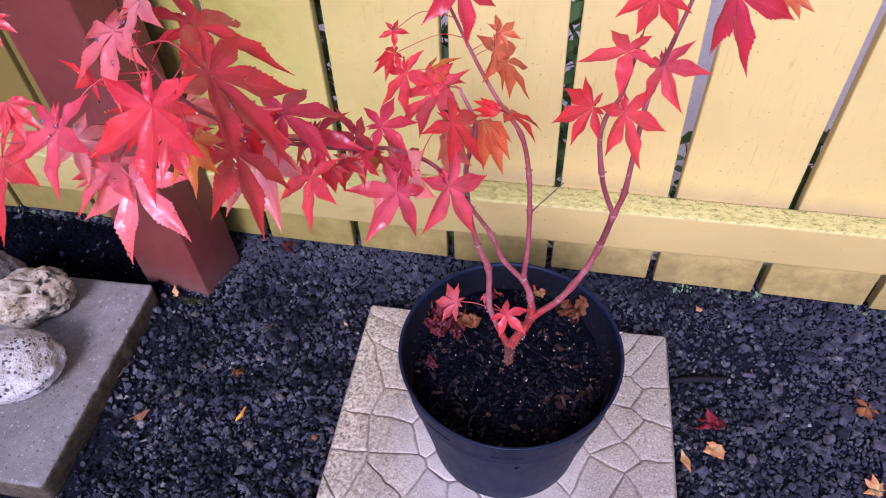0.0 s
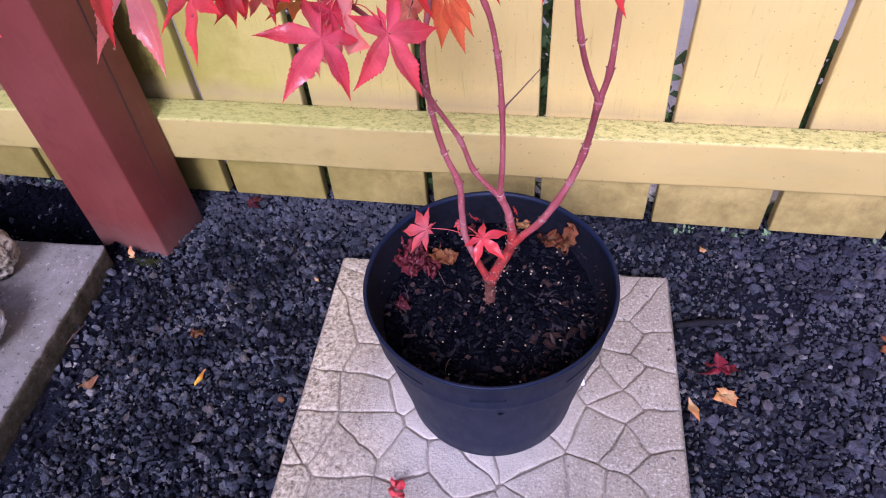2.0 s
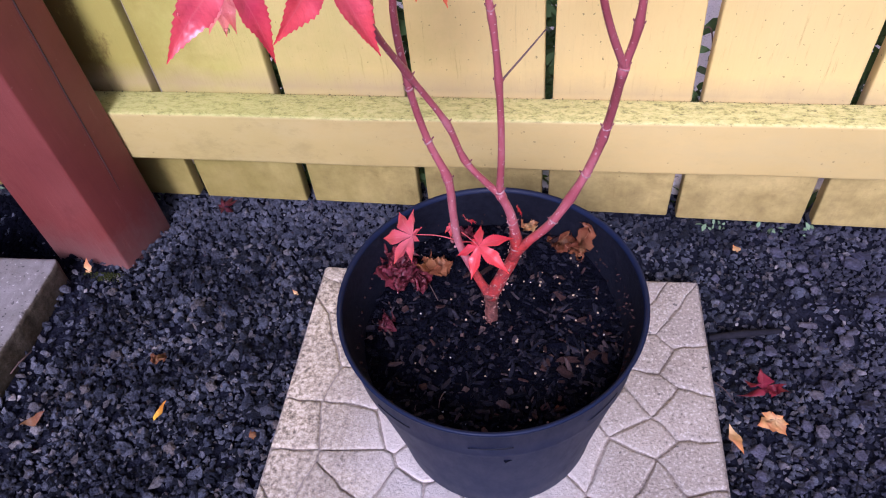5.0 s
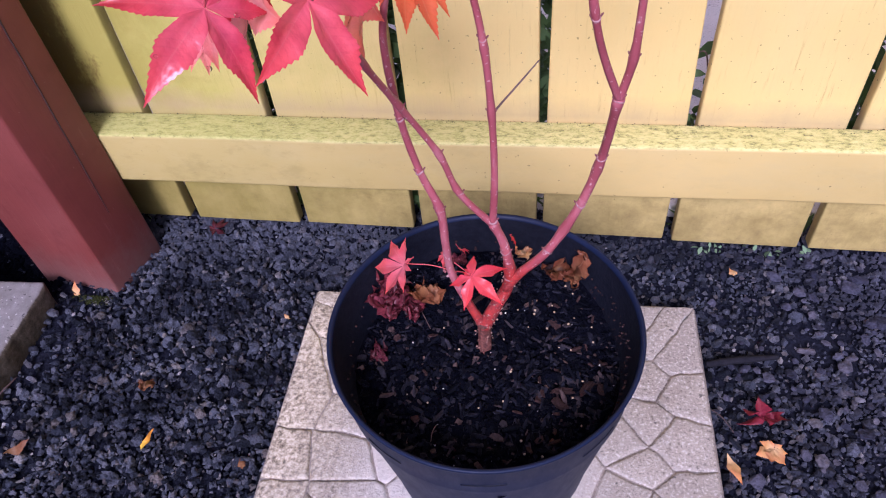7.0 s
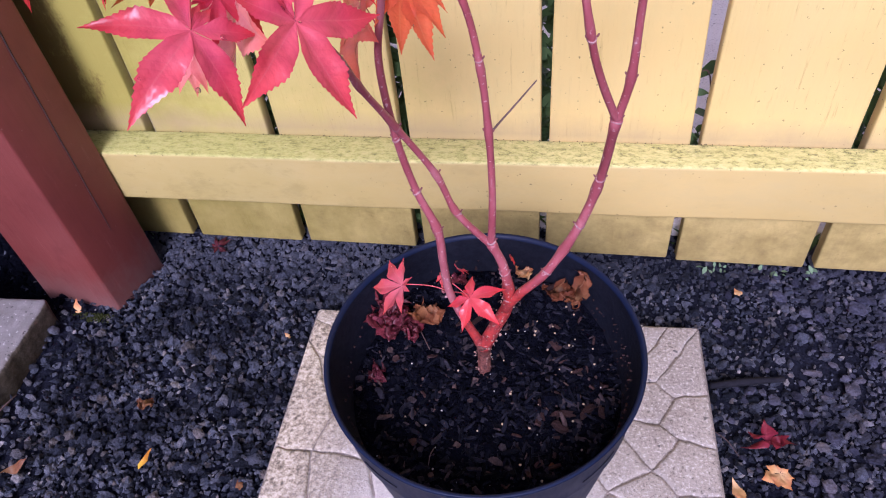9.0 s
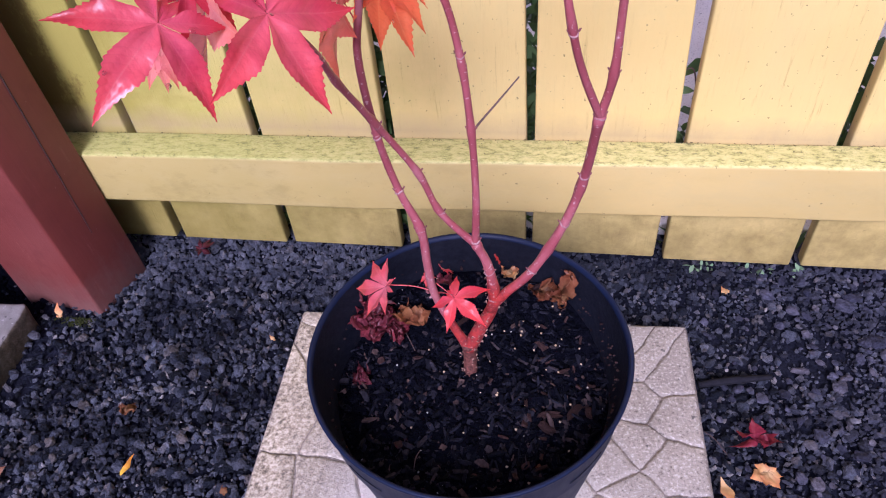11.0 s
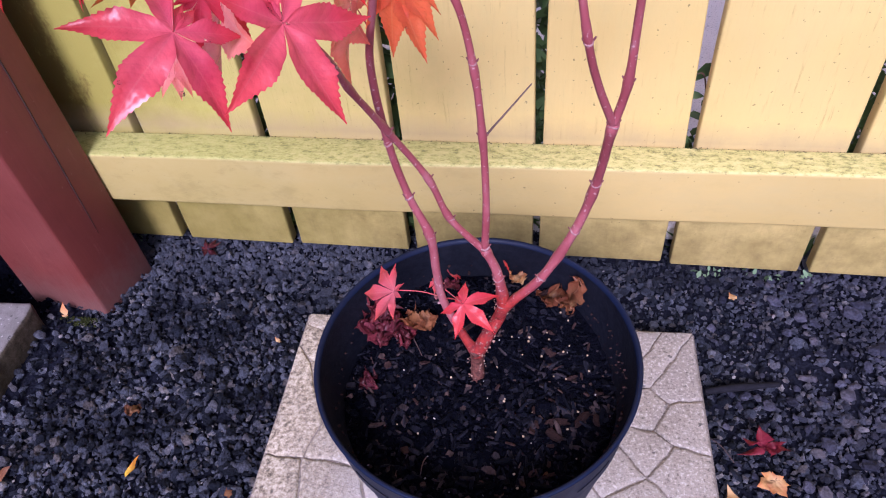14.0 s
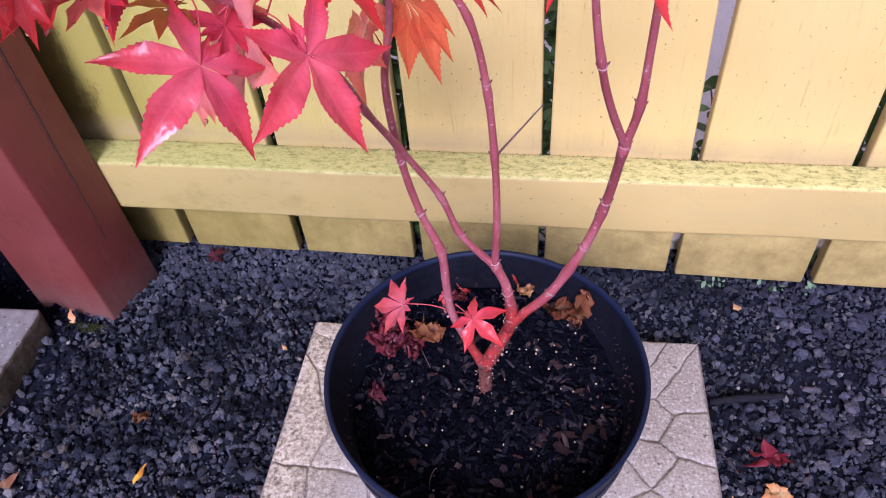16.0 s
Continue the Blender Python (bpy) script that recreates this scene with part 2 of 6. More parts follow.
def slab_concrete():
    """Smooth trowelled grey concrete, pitted, and a darker mottled brown on its sides."""
    n = Nodes("grey_slab_concrete")
    at = n.coords()
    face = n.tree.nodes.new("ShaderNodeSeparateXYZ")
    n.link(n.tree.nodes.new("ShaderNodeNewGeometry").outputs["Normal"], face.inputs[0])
    wide, mid, fine = n.noise(at, 7, 5, 0.65), n.noise(at, 60, 5, 0.7), n.noise(at, 420, 4, 0.65)
    top = n.ramp(wide, [(0.32, (0.185, 0.170, 0.150)), (0.68, (0.285, 0.268, 0.252))])
    top = n.mix(n.math("MULTIPLY", n.ramp(mid, [(0.40, (1, 1, 1)), (0.58, (0, 0, 0))]), 0.35), top, (0.115, 0.105, 0.088))
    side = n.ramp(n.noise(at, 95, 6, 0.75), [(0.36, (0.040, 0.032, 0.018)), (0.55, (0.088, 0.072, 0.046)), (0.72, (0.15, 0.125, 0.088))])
    top = n.mix(n.math("MULTIPLY", n.ramp(fine, [(0.58, (0, 0, 0)), (0.72, (1, 1, 1))]), 0.35), top, (0.42, 0.40, 0.38))
    bits = n.noise(at, 190, 2, 0.5)
    top = n.mix(n.ramp(bits, [(0.66, (0, 0, 0)), (0.71, (0.6, 0.6, 0.6))]), top, (0.55, 0.53, 0.50))
    top = n.mix(n.ramp(bits, [(0.30, (0.8, 0.8, 0.8)), (0.35, (0, 0, 0))]), top, (0.045, 0.042, 0.038))
    # faces turned up take the grey, steep ones the darker brown
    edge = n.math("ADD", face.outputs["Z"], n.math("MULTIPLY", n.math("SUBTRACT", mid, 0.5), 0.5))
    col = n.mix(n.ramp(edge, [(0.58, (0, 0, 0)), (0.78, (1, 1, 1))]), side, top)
    n.set(Base_Color=col, Roughness=0.8, Specular_IOR_Level=0.3)
    n.bump(n.math("ADD", fine, n.math("MULTIPLY", mid, 1.5)), 0.6, 0.0016)
    return n.mat


def stone_gravel(name, single=False):
    n = Nodes(name)
    geo = n.tree.nodes.new("ShaderNodeNewGeometry")
    at = geo.outputs["Position"]
    rnd = n.tree.nodes.new("ShaderNodeObjectInfo").outputs["Random"] if single else geo.outputs["Random Per Island"]
    tint = n.ramp(rnd, [(0.0, (0.0042, 0.0053, 0.0096)), (0.30, (0.0160, 0.0195, 0.0322)), (0.60, (0.086, 0.095, 0.126)), (0.86, (0.156, 0.161, 0.192)), (0.95, (0.130, 0.112, 0.105)), (1.0, (0.30, 0.285, 0.28))])
    damp = n.ramp(n.noise(at, 14, 4, 0.6), [(0.40, (0.36, 0.37, 0.42)), (0.60, (1.42, 1.40, 1.36))])
    tint = n.mix(1.0, tint, damp, "MULTIPLY")
    fine = n.noise(at, 420, 4, 0.65)
    pit = n.noise(at, 950, 3, 0.6)
    col = n.mix(n.math("MULTIPLY", n.ramp(fine, [(0.5, (0, 0, 0)), (0.75, (1, 1, 1))]), 0.35), tint, (0.08, 0.088, 0.105))
    col = n.mix(n.math("MULTIPLY", n.ramp(pit, [(0.36, (1, 1, 1)), (0.48, (0, 0, 0))]), 0.6), col, (0.003, 0.0035, 0.005))
    # pale dust gathered along the foot of the fence
    sep = n.tree.nodes.new("ShaderNodeSeparateXYZ")
    n.link(at, sep.inputs[0])
    dust = n.ramp(n.math("ADD", n.math("MULTIPLY", n.math("SUBTRACT", sep.outputs["Y"], 0.72), 6.0), n.noise(at, 22, 5, 0.7)), [(0.45, (0, 0, 0)), (1.0, (1, 1, 1))])
    dust = n.math("MULTIPLY", dust, n.ramp(n.math("ADD", sep.outputs["X"], 0.5), [(0.60, (1, 1, 1)), (0.80, (0.2, 0.2, 0.2))]))
    dust = n.math("MULTIPLY", dust, n.ramp(n.math("ADD", sep.outputs["X"], 1.0), [(0.50, (0.25, 0.25, 0.25)), (0.60, (1, 1, 1))]))
    col = n.mix(n.math("MULTIPLY", dust, 0.55), col, (0.120, 0.129, 0.165))
    # drier, paler stones away from the pot
    dry = n.ramp(n.math("ADD", sep.outputs["X"], n.math("MULTIPLY", n.math("SUBTRACT", n.noise(at, 9, 3, 0.6), 0.5), 0.3)), [(0.36, (0, 0, 0)), (0.60, (1, 1, 1))])
    col = n.mix(n.math("MULTIPLY", dry, 0.50), col, (0.140, 0.140, 0.190))
    n.set(Base_Color=col, Roughness=n.ramp(fine, [(0.3, (0.55,) * 3), (0.7, (0.85,) * 3)]), Specular_IOR_Level=0.14)
    n.bump(n.math("ADD", n.math("MULTIPLY", n.noise(at, 210, 6, 0.75), 1.6), n.math("ADD", fine, n.math("MULTIPLY", pit, 0.6))), 1.0, 0.003)
    return n.mat


def pebble_stone(name, single=False):
    n = Nodes(name)
    geo = n.tree.nodes.new("ShaderNodeNewGeometry")
    at = geo.outputs["Position"]
    rnd = n.tree.nodes.new("ShaderNodeObjectInfo").outputs["Random"] if single else geo.outputs["Random Per Island"]
    tint = n.ramp(rnd, [(0.0, (0.030, 0.031, 0.052)), (0.45, (0.078, 0.078, 0.116)), (0.75, (0.116, 0.114, 0.158)), (0.94, (0.150, 0.136, 0.158)), (1.0, (0.25, 0.24, 0.265))])
    wide, fine = n.noise(at, 90, 4, 0.65), n.noise(at, 520, 4, 0.65)
    col = n.mix(n.math("MULTIPLY", n.ramp(wide, [(0.4, (1, 1, 1)), (0.62, (0, 0, 0))]), 0.55), tint, (0.014, 0.0145, 0.023))
    col = n.mix(n.math("MULTIPLY", n.ramp(fine, [(0.55, (0, 0, 0)), (0.75, (1, 1, 1))]), 0.35), col, (0.09, 0.088, 0.10))
    n.set(Base_Color=col, Roughness=0.8, Specular_IOR_Level=0.14)
    n.bump(n.math("ADD", fine, n.math("MULTIPLY", wide, 1.6)), 1.0, 0.004)
    return n.mat


def earth(name, dark, light):
    n = Nodes(name)
    at = n.tree.nodes.new("ShaderNodeNewGeometry").outputs["Position"]
    wide = n.noise(at, 11, 6, 0.7)
    fine = n.noise(at, 330, 5, 0.7)
    col = n.mix(0.5, n.ramp(wide, [(0.3, dark), (0.7, light)]), n.ramp(fine, [(0.35, dark), (0.7, light)]))
    n.set(Base_Color=col, Roughness=0.95, Specular_IOR_Level=0.03)
    n.bump(n.math("ADD", fine, n.noise(at, 120, 5, 0.7)), 0.9, 0.004)
    return n.mat


def pot_plastic():
    n = Nodes("black_pot_plastic")
    at = n.coords()
    scuff = n.noise(at, 60, 5, 0.7, (1, 1, 0.4))
    dust = n.noise(at, 9, 4, 0.6)
    col = n.mix(n.math("MULTIPLY", n.ramp(dust, [(0.45, (0, 0, 0)), (0.75, (1, 1, 1))]), 0.35), (0.0048, 0.0095, 0.0300), (0.0092, 0.0158, 0.045))
    n.set(Base_Color=col, Roughness=n.ramp(scuff, [(0.3, (0.45,) * 3), (0.7, (0.60,) * 3)]), Specular_IOR_Level=0.2)
    n.bump(scuff, 0.12, 0.001)
    return n.mat


def bark():
    n = Nodes("smooth_purple_red_bark")
    at = n.coords()
    wide = n.noise(at, 26, 4, 0.6, (1, 1, 0.5))
    fine = n.noise(at, 300, 4, 0.65, (1, 1, 0.25))
    col = n.ramp(wide, [(0.3, (0.195, 0.037, 0.043)), (0.52, (0.31, 0.078, 0.088)), (0.72, (0.47, 0.205, 0.21))])
    sep = n.tree.nodes.new("ShaderNodeSeparateXYZ")
    n.link(at, sep.inputs[0])
    young = n.ramp(n.math("ADD", n.math("MULTIPLY", n.math("SUBTRACT", 0.282, sep.outputs["Z"]), 12.0), n.math("ADD", wide, n.math("MINIMUM", n.math("MULTIPLY", n.math("SUBTRACT", sep.outputs["X"], 0.090), 60.0), 0.0))), [(0.35, (0, 0, 0)), (0.75, (1, 1, 1))])
    col = n.mix(n.math("MULTIPLY", young, 0.9), col, n.ramp(n.noise(at, 140, 4, 0.7), [(0.36, (0.13, 0.010, 0.009)), (0.60, (0.37, 0.026, 0.016))]))
    col = n.mix(n.math("MULTIPLY", n.ramp(fine, [(0.6, (0, 0, 0)), (0.75, (1, 1, 1))]), 0.3), col, (0.5, 0.36, 0.36))
    pore = n.ramp(n.noise(at, 330, 2, 0.5), [(0.645, (0, 0, 0)), (0.71, (1, 1, 1))])
    col = n.mix(n.math("MULTIPLY", pore, 0.6), col, (0.58, 0.42, 0.40))
    n.set(Base_Color=col, Roughness=n.ramp(wide, [(0.3, (0.32,) * 3), (0.7, (0.55,) * 3)]), Specular_IOR_Level=0.35)
    n.bump(n.math("ADD", fine, pore), 0.3, 0.001)
    return n.mat


def leaf_surface(name, base, second, edge, thin=0.50, rough=0.30):
    n = Nodes(name)
    at = n.coords()
    rnd = n.tree.nodes.new("ShaderNodeObjectInfo").outputs["Random"]
    vein = n.tree.nodes.new("ShaderNodeAttribute")
    vein.attribute_name = "rib"
    out = n.tree.nodes.new("ShaderNodeAttribute")
    out.attribute_name = "along"
    mottle = n.noise(at, 75, 4, 0.6)
    cloud = n.noise(at, 38, 3, 0.55)
    col = n.mix(n.ramp(n.math("ADD", n.math("MULTIPLY", rnd, 0.35), n.math("MULTIPLY", cloud, 0.9)), [(0.35, (0, 0, 0)), (0.80, (1, 1, 1))]), base, second)
    col = n.mix(n.math("MULTIPLY", n.ramp(mottle, [(0.46, (0, 0, 0)), (0.66, (1, 1, 1))]), 0.55), col, (base[0] * 0.80, base[1] * 0.45, base[2] * 0.8))
    if rough < 0.4:
        # crimson patches run across the lobes; their violet-red paints in the sky's sheen
        drift = n.math("ADD", n.noise(at, 20, 2, 0.5), n.math("MULTIPLY", n.math("SUBTRACT", rnd, 0.5), 0.25))
        col = n.mix(n.math("MULTIPLY", n.ramp(drift, [(0.46, (0, 0, 0)), (0.66, (1, 1, 1))]), 0.5), col, (base[0] * 0.80, base[1] * 0.8 + 0.004, base[2] * 0.9 + 0.055))
    # the tips of the lobes turn first
    tip = n.ramp(n.math("ADD", out.outputs["Fac"], n.math("MULTIPLY", n.math("SUBTRACT", cloud, 0.5), 0.5)), [(0.5, (0, 0, 0)), (0.95, (1, 1, 1))])
    col = n.mix(n.math("MULTIPLY", tip, 0.6), col, (base[0] * 0.98, base[1] * 0.5 + 0.010, base[2] * 0.25 + 0.008))
    heart = n.ramp(n.math("ADD", out.outputs["Fac"], n.math("MULTIPLY", n.math("SUBTRACT", mottle, 0.5), 0.5)), [(0.10, (1, 1, 1)), (0.55, (0, 0, 0))])
    col = n.mix(n.math("MULTIPLY", heart, 0.27), col, (second[0] * 0.93, min(0.6, second[1] * 1.7), min(0.6, second[2] * 2.0)))
    # side veins run forward from the midrib
    wave = n.math("SINE", n.math("SUBTRACT", n.math("MULTIPLY", out.outputs["Fac"], 75.0), n.math("MULTIPLY", vein.outputs["Fac"], 9.0)))
    side = n.ramp(wave, [(0.72, (0, 0, 0)), (0.98, (1, 1, 1))])
    col = n.mix(n.math("MULTIPLY", side, 0.10), col, (base[0] * 0.55, base[1] * 0.5, base[2] * 0.6))
    if rough < 0.4:
        col = n.mix(1.0, col, n.ramp(rnd, [(0.0, (0.82, 0.64, 0.76)), (0.5, (1, 0.86, 0.92)), (1.0, (1.06, 1.0, 1.05))]), "MULTIPLY")
    rib = n.ramp(vein.outputs["Fac"], [(0.0, (1, 1, 1)), (0.07, (0, 0, 0))])
    col = n.mix(n.math("MULTIPLY", rib, 0.3), col, edge)
    rim = n.ramp(vein.outputs["Fac"], [(0.8, (0, 0, 0)), (1.0, (1, 1, 1))])
    col = n.mix(n.math("MULTIPLY", rim, 0.3), col, (base[0] * 0.65, base[1] * 0.5, base[2] * 0.5))
    fine = n.noise(at, 260, 3, 0.5)
    n.set(Base_Color=col, Roughness=n.ramp(cloud, [(0.35, (rough - 0.04,) * 3), (0.7, (rough + 0.2,) * 3)]), Specular_IOR_Level=0.4 if rough < 0.4 else 0.15)
    n.set(Coat_Weight=n.ramp(n.noise(at, 70, 3, 0.6), [(0.42, (0.05,) * 3), (0.62, (0.95 if rough < 0.4 else 0.1,) * 3)]), Coat_Roughness=0.2)
    puff = n.math("ADD", n.math("MULTIPLY", fine, 0.3), n.math("ADD", mottle, n.math("MULTIPLY", n.math("MULTIPLY", wave, cloud), -0.045)))
    n.bump(puff, 0.7, 0.0016)
    trans = n.add("ShaderNodeBsdfTranslucent")
    n.link(n.mix(0.4, col, tuple(min(0.95, c * 1.1) for c in second)), trans.inputs["Color"])
    both = n.add("ShaderNodeMixShader", Fac=thin)
    n.link(n.bsdf.outputs[0], both.inputs[1])
    n.link(trans.outputs[0], both.inputs[2])
    n.link(both.outputs[0], n.out.inputs["Surface"])
    return n.mat


def plain(name, base, second, rough=0.7, scale=60, bump=0.3, gloss=0.5):
    n = Nodes(name)
    at = n.coords()
    f = n.noise(at, scale, 5, 0.65)
    n.set(Base_Color=n.ramp(f, [(0.3, base), (0.7, second)]), Roughness=rough, Specular_IOR_Level=gloss)
    n.bump(f, bump, 0.002)
    return n.mat


def bark_chips(name, single=False):
    n = Nodes(name)
    geo = n.tree.nodes.new("ShaderNodeNewGeometry")
    rnd = n.tree.nodes.new("ShaderNodeObjectInfo").outputs["Random"] if single else geo.outputs["Random Per Island"]
    f = n.noise(geo.outputs["Position"], 240, 5, 0.7, (1, 0.4, 1))
    tint = n.ramp(rnd, [(0.0, (0.0022, 0.0027, 0.0055)), (0.45, (0.0066, 0.0075, 0.0140)), (0.76, (0.0190, 0.0190, 0.0280)), (0.92, (0.048, 0.038, 0.042)), (1.0, (0.110, 0.068, 0.056))])
    col = n.mix(n.math("MULTIPLY", n.ramp(f, [(0.40, (1, 1, 1)), (0.60, (0, 0, 0))]), 0.6), tint, (0.002, 0.0018, 0.0022))
    n.set(Base_Color=col, Roughness=0.7, Specular_IOR_Level=0.06)
    n.bump(f, 0.8, 0.0015)
    return n.mat


def limestone(name, light, shade, pits, spots=0.0, holes=0.0):
    n = Nodes(name)
    at = n.coords()
    wide = n.noise(at, 24, 6, 0.7)
    fine = n.noise(at, 170, 5, 0.7)
    col = n.ramp(wide, [(0.32, shade), (0.60, light)])
    warp = n.add("ShaderNodeVectorMath")
    warp.operation = "MULTIPLY_ADD"
    tex = n.add("ShaderNodeTexNoise", Scale=60.0, Detail=3.0)
    n.link(at, tex.inputs["Vector"])
    n.link(tex.outputs["Color"], warp.inputs[0])
    warp.inputs[1].default_value = (0.012, 0.012, 0.012)
    n.link(at, warp.inputs[2])
    cells = n.add("ShaderNodeTexVoronoi", Scale=150.0)
    n.link(warp.outputs[0], cells.inputs["Vector"])
    few = n.noise(at, 34, 3, 0.6)
    spot = n.math("MULTIPLY", n.ramp(cells.outputs["Distance"], [(0.22, (1, 1, 1)), (0.36, (0, 0, 0))]), n.ramp(few, [(0.46, (0, 0, 0)), (0.56, (1, 1, 1))]))
    col = n.mix(n.math("MULTIPLY", spot, spots), col, (0.025, 0.023, 0.02))
    big = n.add("ShaderNodeTexVoronoi", Scale=52.0)
    n.link(warp.outputs[0], big.inputs["Vector"])
    hole = n.math("MULTIPLY", n.ramp(big.outputs["Distance"], [(0.20, (1, 1, 1)), (0.34, (0, 0, 0))]), n.ramp(n.noise(at, 19, 2, 0.5), [(0.44, (0, 0, 0)), (0.55, (1, 1, 1))]))
    col = n.mix(n.math("MULTIPLY", hole, holes), col, (0.03, 0.025, 0.02))
    lichen = n.ramp(n.noise(at, 70, 4, 0.6), [(0.58, (0, 0, 0)), (0.70, (1, 1, 1))])
    col = n.mix(n.math("MULTIPLY", lichen, 0.5), col, pits)
    n.set(Base_Color=col, Roughness=0.88)
    height = n.math("SUBTRACT", n.math("ADD", fine, wide), n.math("ADD", n.math("MULTIPLY", hole, 2.0 * holes), n.math("MULTIPLY", spot, 0.6 * spots)))
    n.bump(height, 0.9, 0.006)
    return n.mat


FENCE, RAIL, POST = fence_paint(), rail_paint(), post_paint()
PAVER = concrete("buff_paver_concrete", (0.25, 0.214, 0.170), (0.39, 0.342, 0.273), (0.58, 0.535, 0.46), bloom=True)
JOINT = concrete("paver_joint_concrete", (0.13, 0.105, 0.085), (0.34, 0.29, 0.235), (0.45, 0.40, 0.35))
SLAB = slab_concrete()
GRAVEL, GRAVEL_SINGLE = stone_gravel("dark_crushed_stone"), stone_gravel("dark_single_stone", True)
PEBBLE, PEBBLE_SINGLE = pebble_stone("flat_grey_pebble"), pebble_stone("single_grey_pebble", True)
PALE_CHIP = plain("pale_stone_chip", (0.16, 0.15, 0.15), (0.36, 0.33, 0.32), 0.7, 200, 0.3)
GROUND = earth("dark_gritty_ground", (0.003, 0.0036, 0.0068), (0.027, 0.029, 0.046))
COMPOST = earth("black_compost", (0.0011, 0.0013, 0.0032), (0.0062, 0.0067, 0.0125))
CHIP, CHIP_SINGLE = bark_chips("dark_bark_chip"), bark_chips("dark_bark_chunk", True)
BROWN_CHIP = plain("red_brown_bark_chip", (0.012, 0.0065, 0.0065), (0.066, 0.034, 0.030), 0.85, 170, 0.7, 0.12)
BEAD = plain("tan_feed_bead", (0.34, 0.22, 0.12), (0.55, 0.42, 0.26), 0.5, 300, 0.2)
PALE_BIT = plain("pale_grit", (0.35, 0.30, 0.24), (0.7, 0.66, 0.6), 0.8, 200, 0.3)
WHITE_CHIP = plain("plain_white_bit", (0.75, 0.74, 0.72), (0.85, 0.84, 0.82), 0.6, 200, 0.2)
POT = pot_plastic()
# darker plastic for the pot's inside wall and the grip slots
DARK_PLASTIC = plain("darker_pot_plastic", (0.0022, 0.0030, 0.0068), (0.0105, 0.0115, 0.0180), 0.55, 190, 0.3, 0.16)
BARK = bark()
BUD = plain("dark_bud_scale", (0.13, 0.028, 0.034), (0.24, 0.08, 0.075), 0.6, 300, 0.3)
NODE_RING = plain("pale_node_scar", (0.22, 0.08, 0.085), (0.42, 0.26, 0.25), 0.7, 300, 0.4)
TAN_SCALE = plain("tan_bark_scale", (0.20, 0.085, 0.06), (0.46, 0.30, 0.23), 0.8, 300, 0.4, 0.2)
TRUNK_BASE = plain("corky_trunk_base", (0.035, 0.008, 0.008), (0.24, 0.085, 0.060), 0.6, 330, 1.0, 0.4)
LEAF = {
    "r": leaf_surface("red_leaf", (0.78, 0.034, 0.034), (0.89, 0.080, 0.070), (0.90, 0.24, 0.19)),
    "p": leaf_surface("crimson_leaf", (0.68, 0.036, 0.070), (0.86, 0.095, 0.115), (0.84, 0.22, 0.20)),
    "k": leaf_surface("light_red_leaf", (0.84, 0.058, 0.058), (0.92, 0.125, 0.105), (0.90, 0.33, 0.28)),
    "s": leaf_surface("rose_red_leaf", (0.84, 0.050, 0.055), (0.93, 0.130, 0.120), (0.90, 0.30, 0.25)),
    "m": leaf_surface("rose_crimson_leaf", (0.76, 0.055, 0.078), (0.89, 0.140, 0.148), (0.86, 0.26, 0.24)),
    "t": leaf_surface("light_pink_leaf", (0.88, 0.13, 0.13), (0.93, 0.32, 0.29), (0.92, 0.48, 0.42), 0.5, 0.24),
    # pale pink that puts wet sheen into the leaf's colour
    "w": leaf_surface("pale_sheen_leaf", (0.92, 0.30, 0.25), (0.95, 0.52, 0.44), (0.93, 0.60, 0.52), 0.5, 0.24),
    "q": leaf_surface("pale_salmon_leaf", (0.90, 0.25, 0.15), (0.92, 0.40, 0.28), (0.92, 0.52, 0.40)),
    "o": leaf_surface("orange_leaf", (0.80, 0.28, 0.04), (0.64, 0.31, 0.04), (0.80, 0.42, 0.14)),
    "b": leaf_surface("bronze_leaf", (0.74, 0.23, 0.06), (0.84, 0.21, 0.08), (0.78, 0.40, 0.18)),
}
DRY = {
    "tan": leaf_surface("dry_tan_leaf", (0.62, 0.33, 0.11), (0.70, 0.43, 0.19), (0.45, 0.22, 0.08), 0.2, 0.6),
    "brown": leaf_surface("dry_brown_leaf", (0.095, 0.026, 0.010), (0.32, 0.118, 0.042), (0.50, 0.30, 0.17), 0.15, 0.6),
    "yellow": leaf_surface("yellow_leaf", (0.72, 0.42, 0.03), (0.75, 0.36, 0.03), (0.6, 0.3, 0.05), 0.25, 0.5),
    "maroon": leaf_surface("dark_maroon_leaf", (0.10, 0.006, 0.013), (0.19, 0.018, 0.028), (0.26, 0.07, 0.07), 0.12, 0.45),
    "dull": leaf_surface("dull_brown_leaf", (0.10, 0.038, 0.014), (0.23, 0.098, 0.040), (0.28, 0.16, 0.09), 0.1, 0.6),
    "red": leaf_surface("fallen_red_leaf", (0.50, 0.035, 0.045), (0.66, 0.10, 0.10), (0.7, 0.22, 0.2), 0.2, 0.5),
    "crimson": leaf_surface("dry_crimson_leaf", (0.022, 0.003, 0.006), (0.24, 0.036, 0.046), (0.55, 0.26, 0.24), 0.1, 0.42),
}
MOSS = plain("dull_green_moss", (0.012, 0.016, 0.004), (0.042, 0.048, 0.012), 0.9, 260, 0.5, 0.1)
DIRT = plain("dark_moss_dirt", (0.02, 0.02, 0.008), (0.07, 0.06, 0.025), 0.9, 200, 0.4)
PALE_GREEN = leaf_surface("pale_green_weed_leaf", (0.09, 0.15, 0.06), (0.20, 0.27, 0.14), (0.3, 0.38, 0.2), 0.3, 0.5)
WATER = bpy.data.materials.new("rain_water")
WATER.use_nodes = True
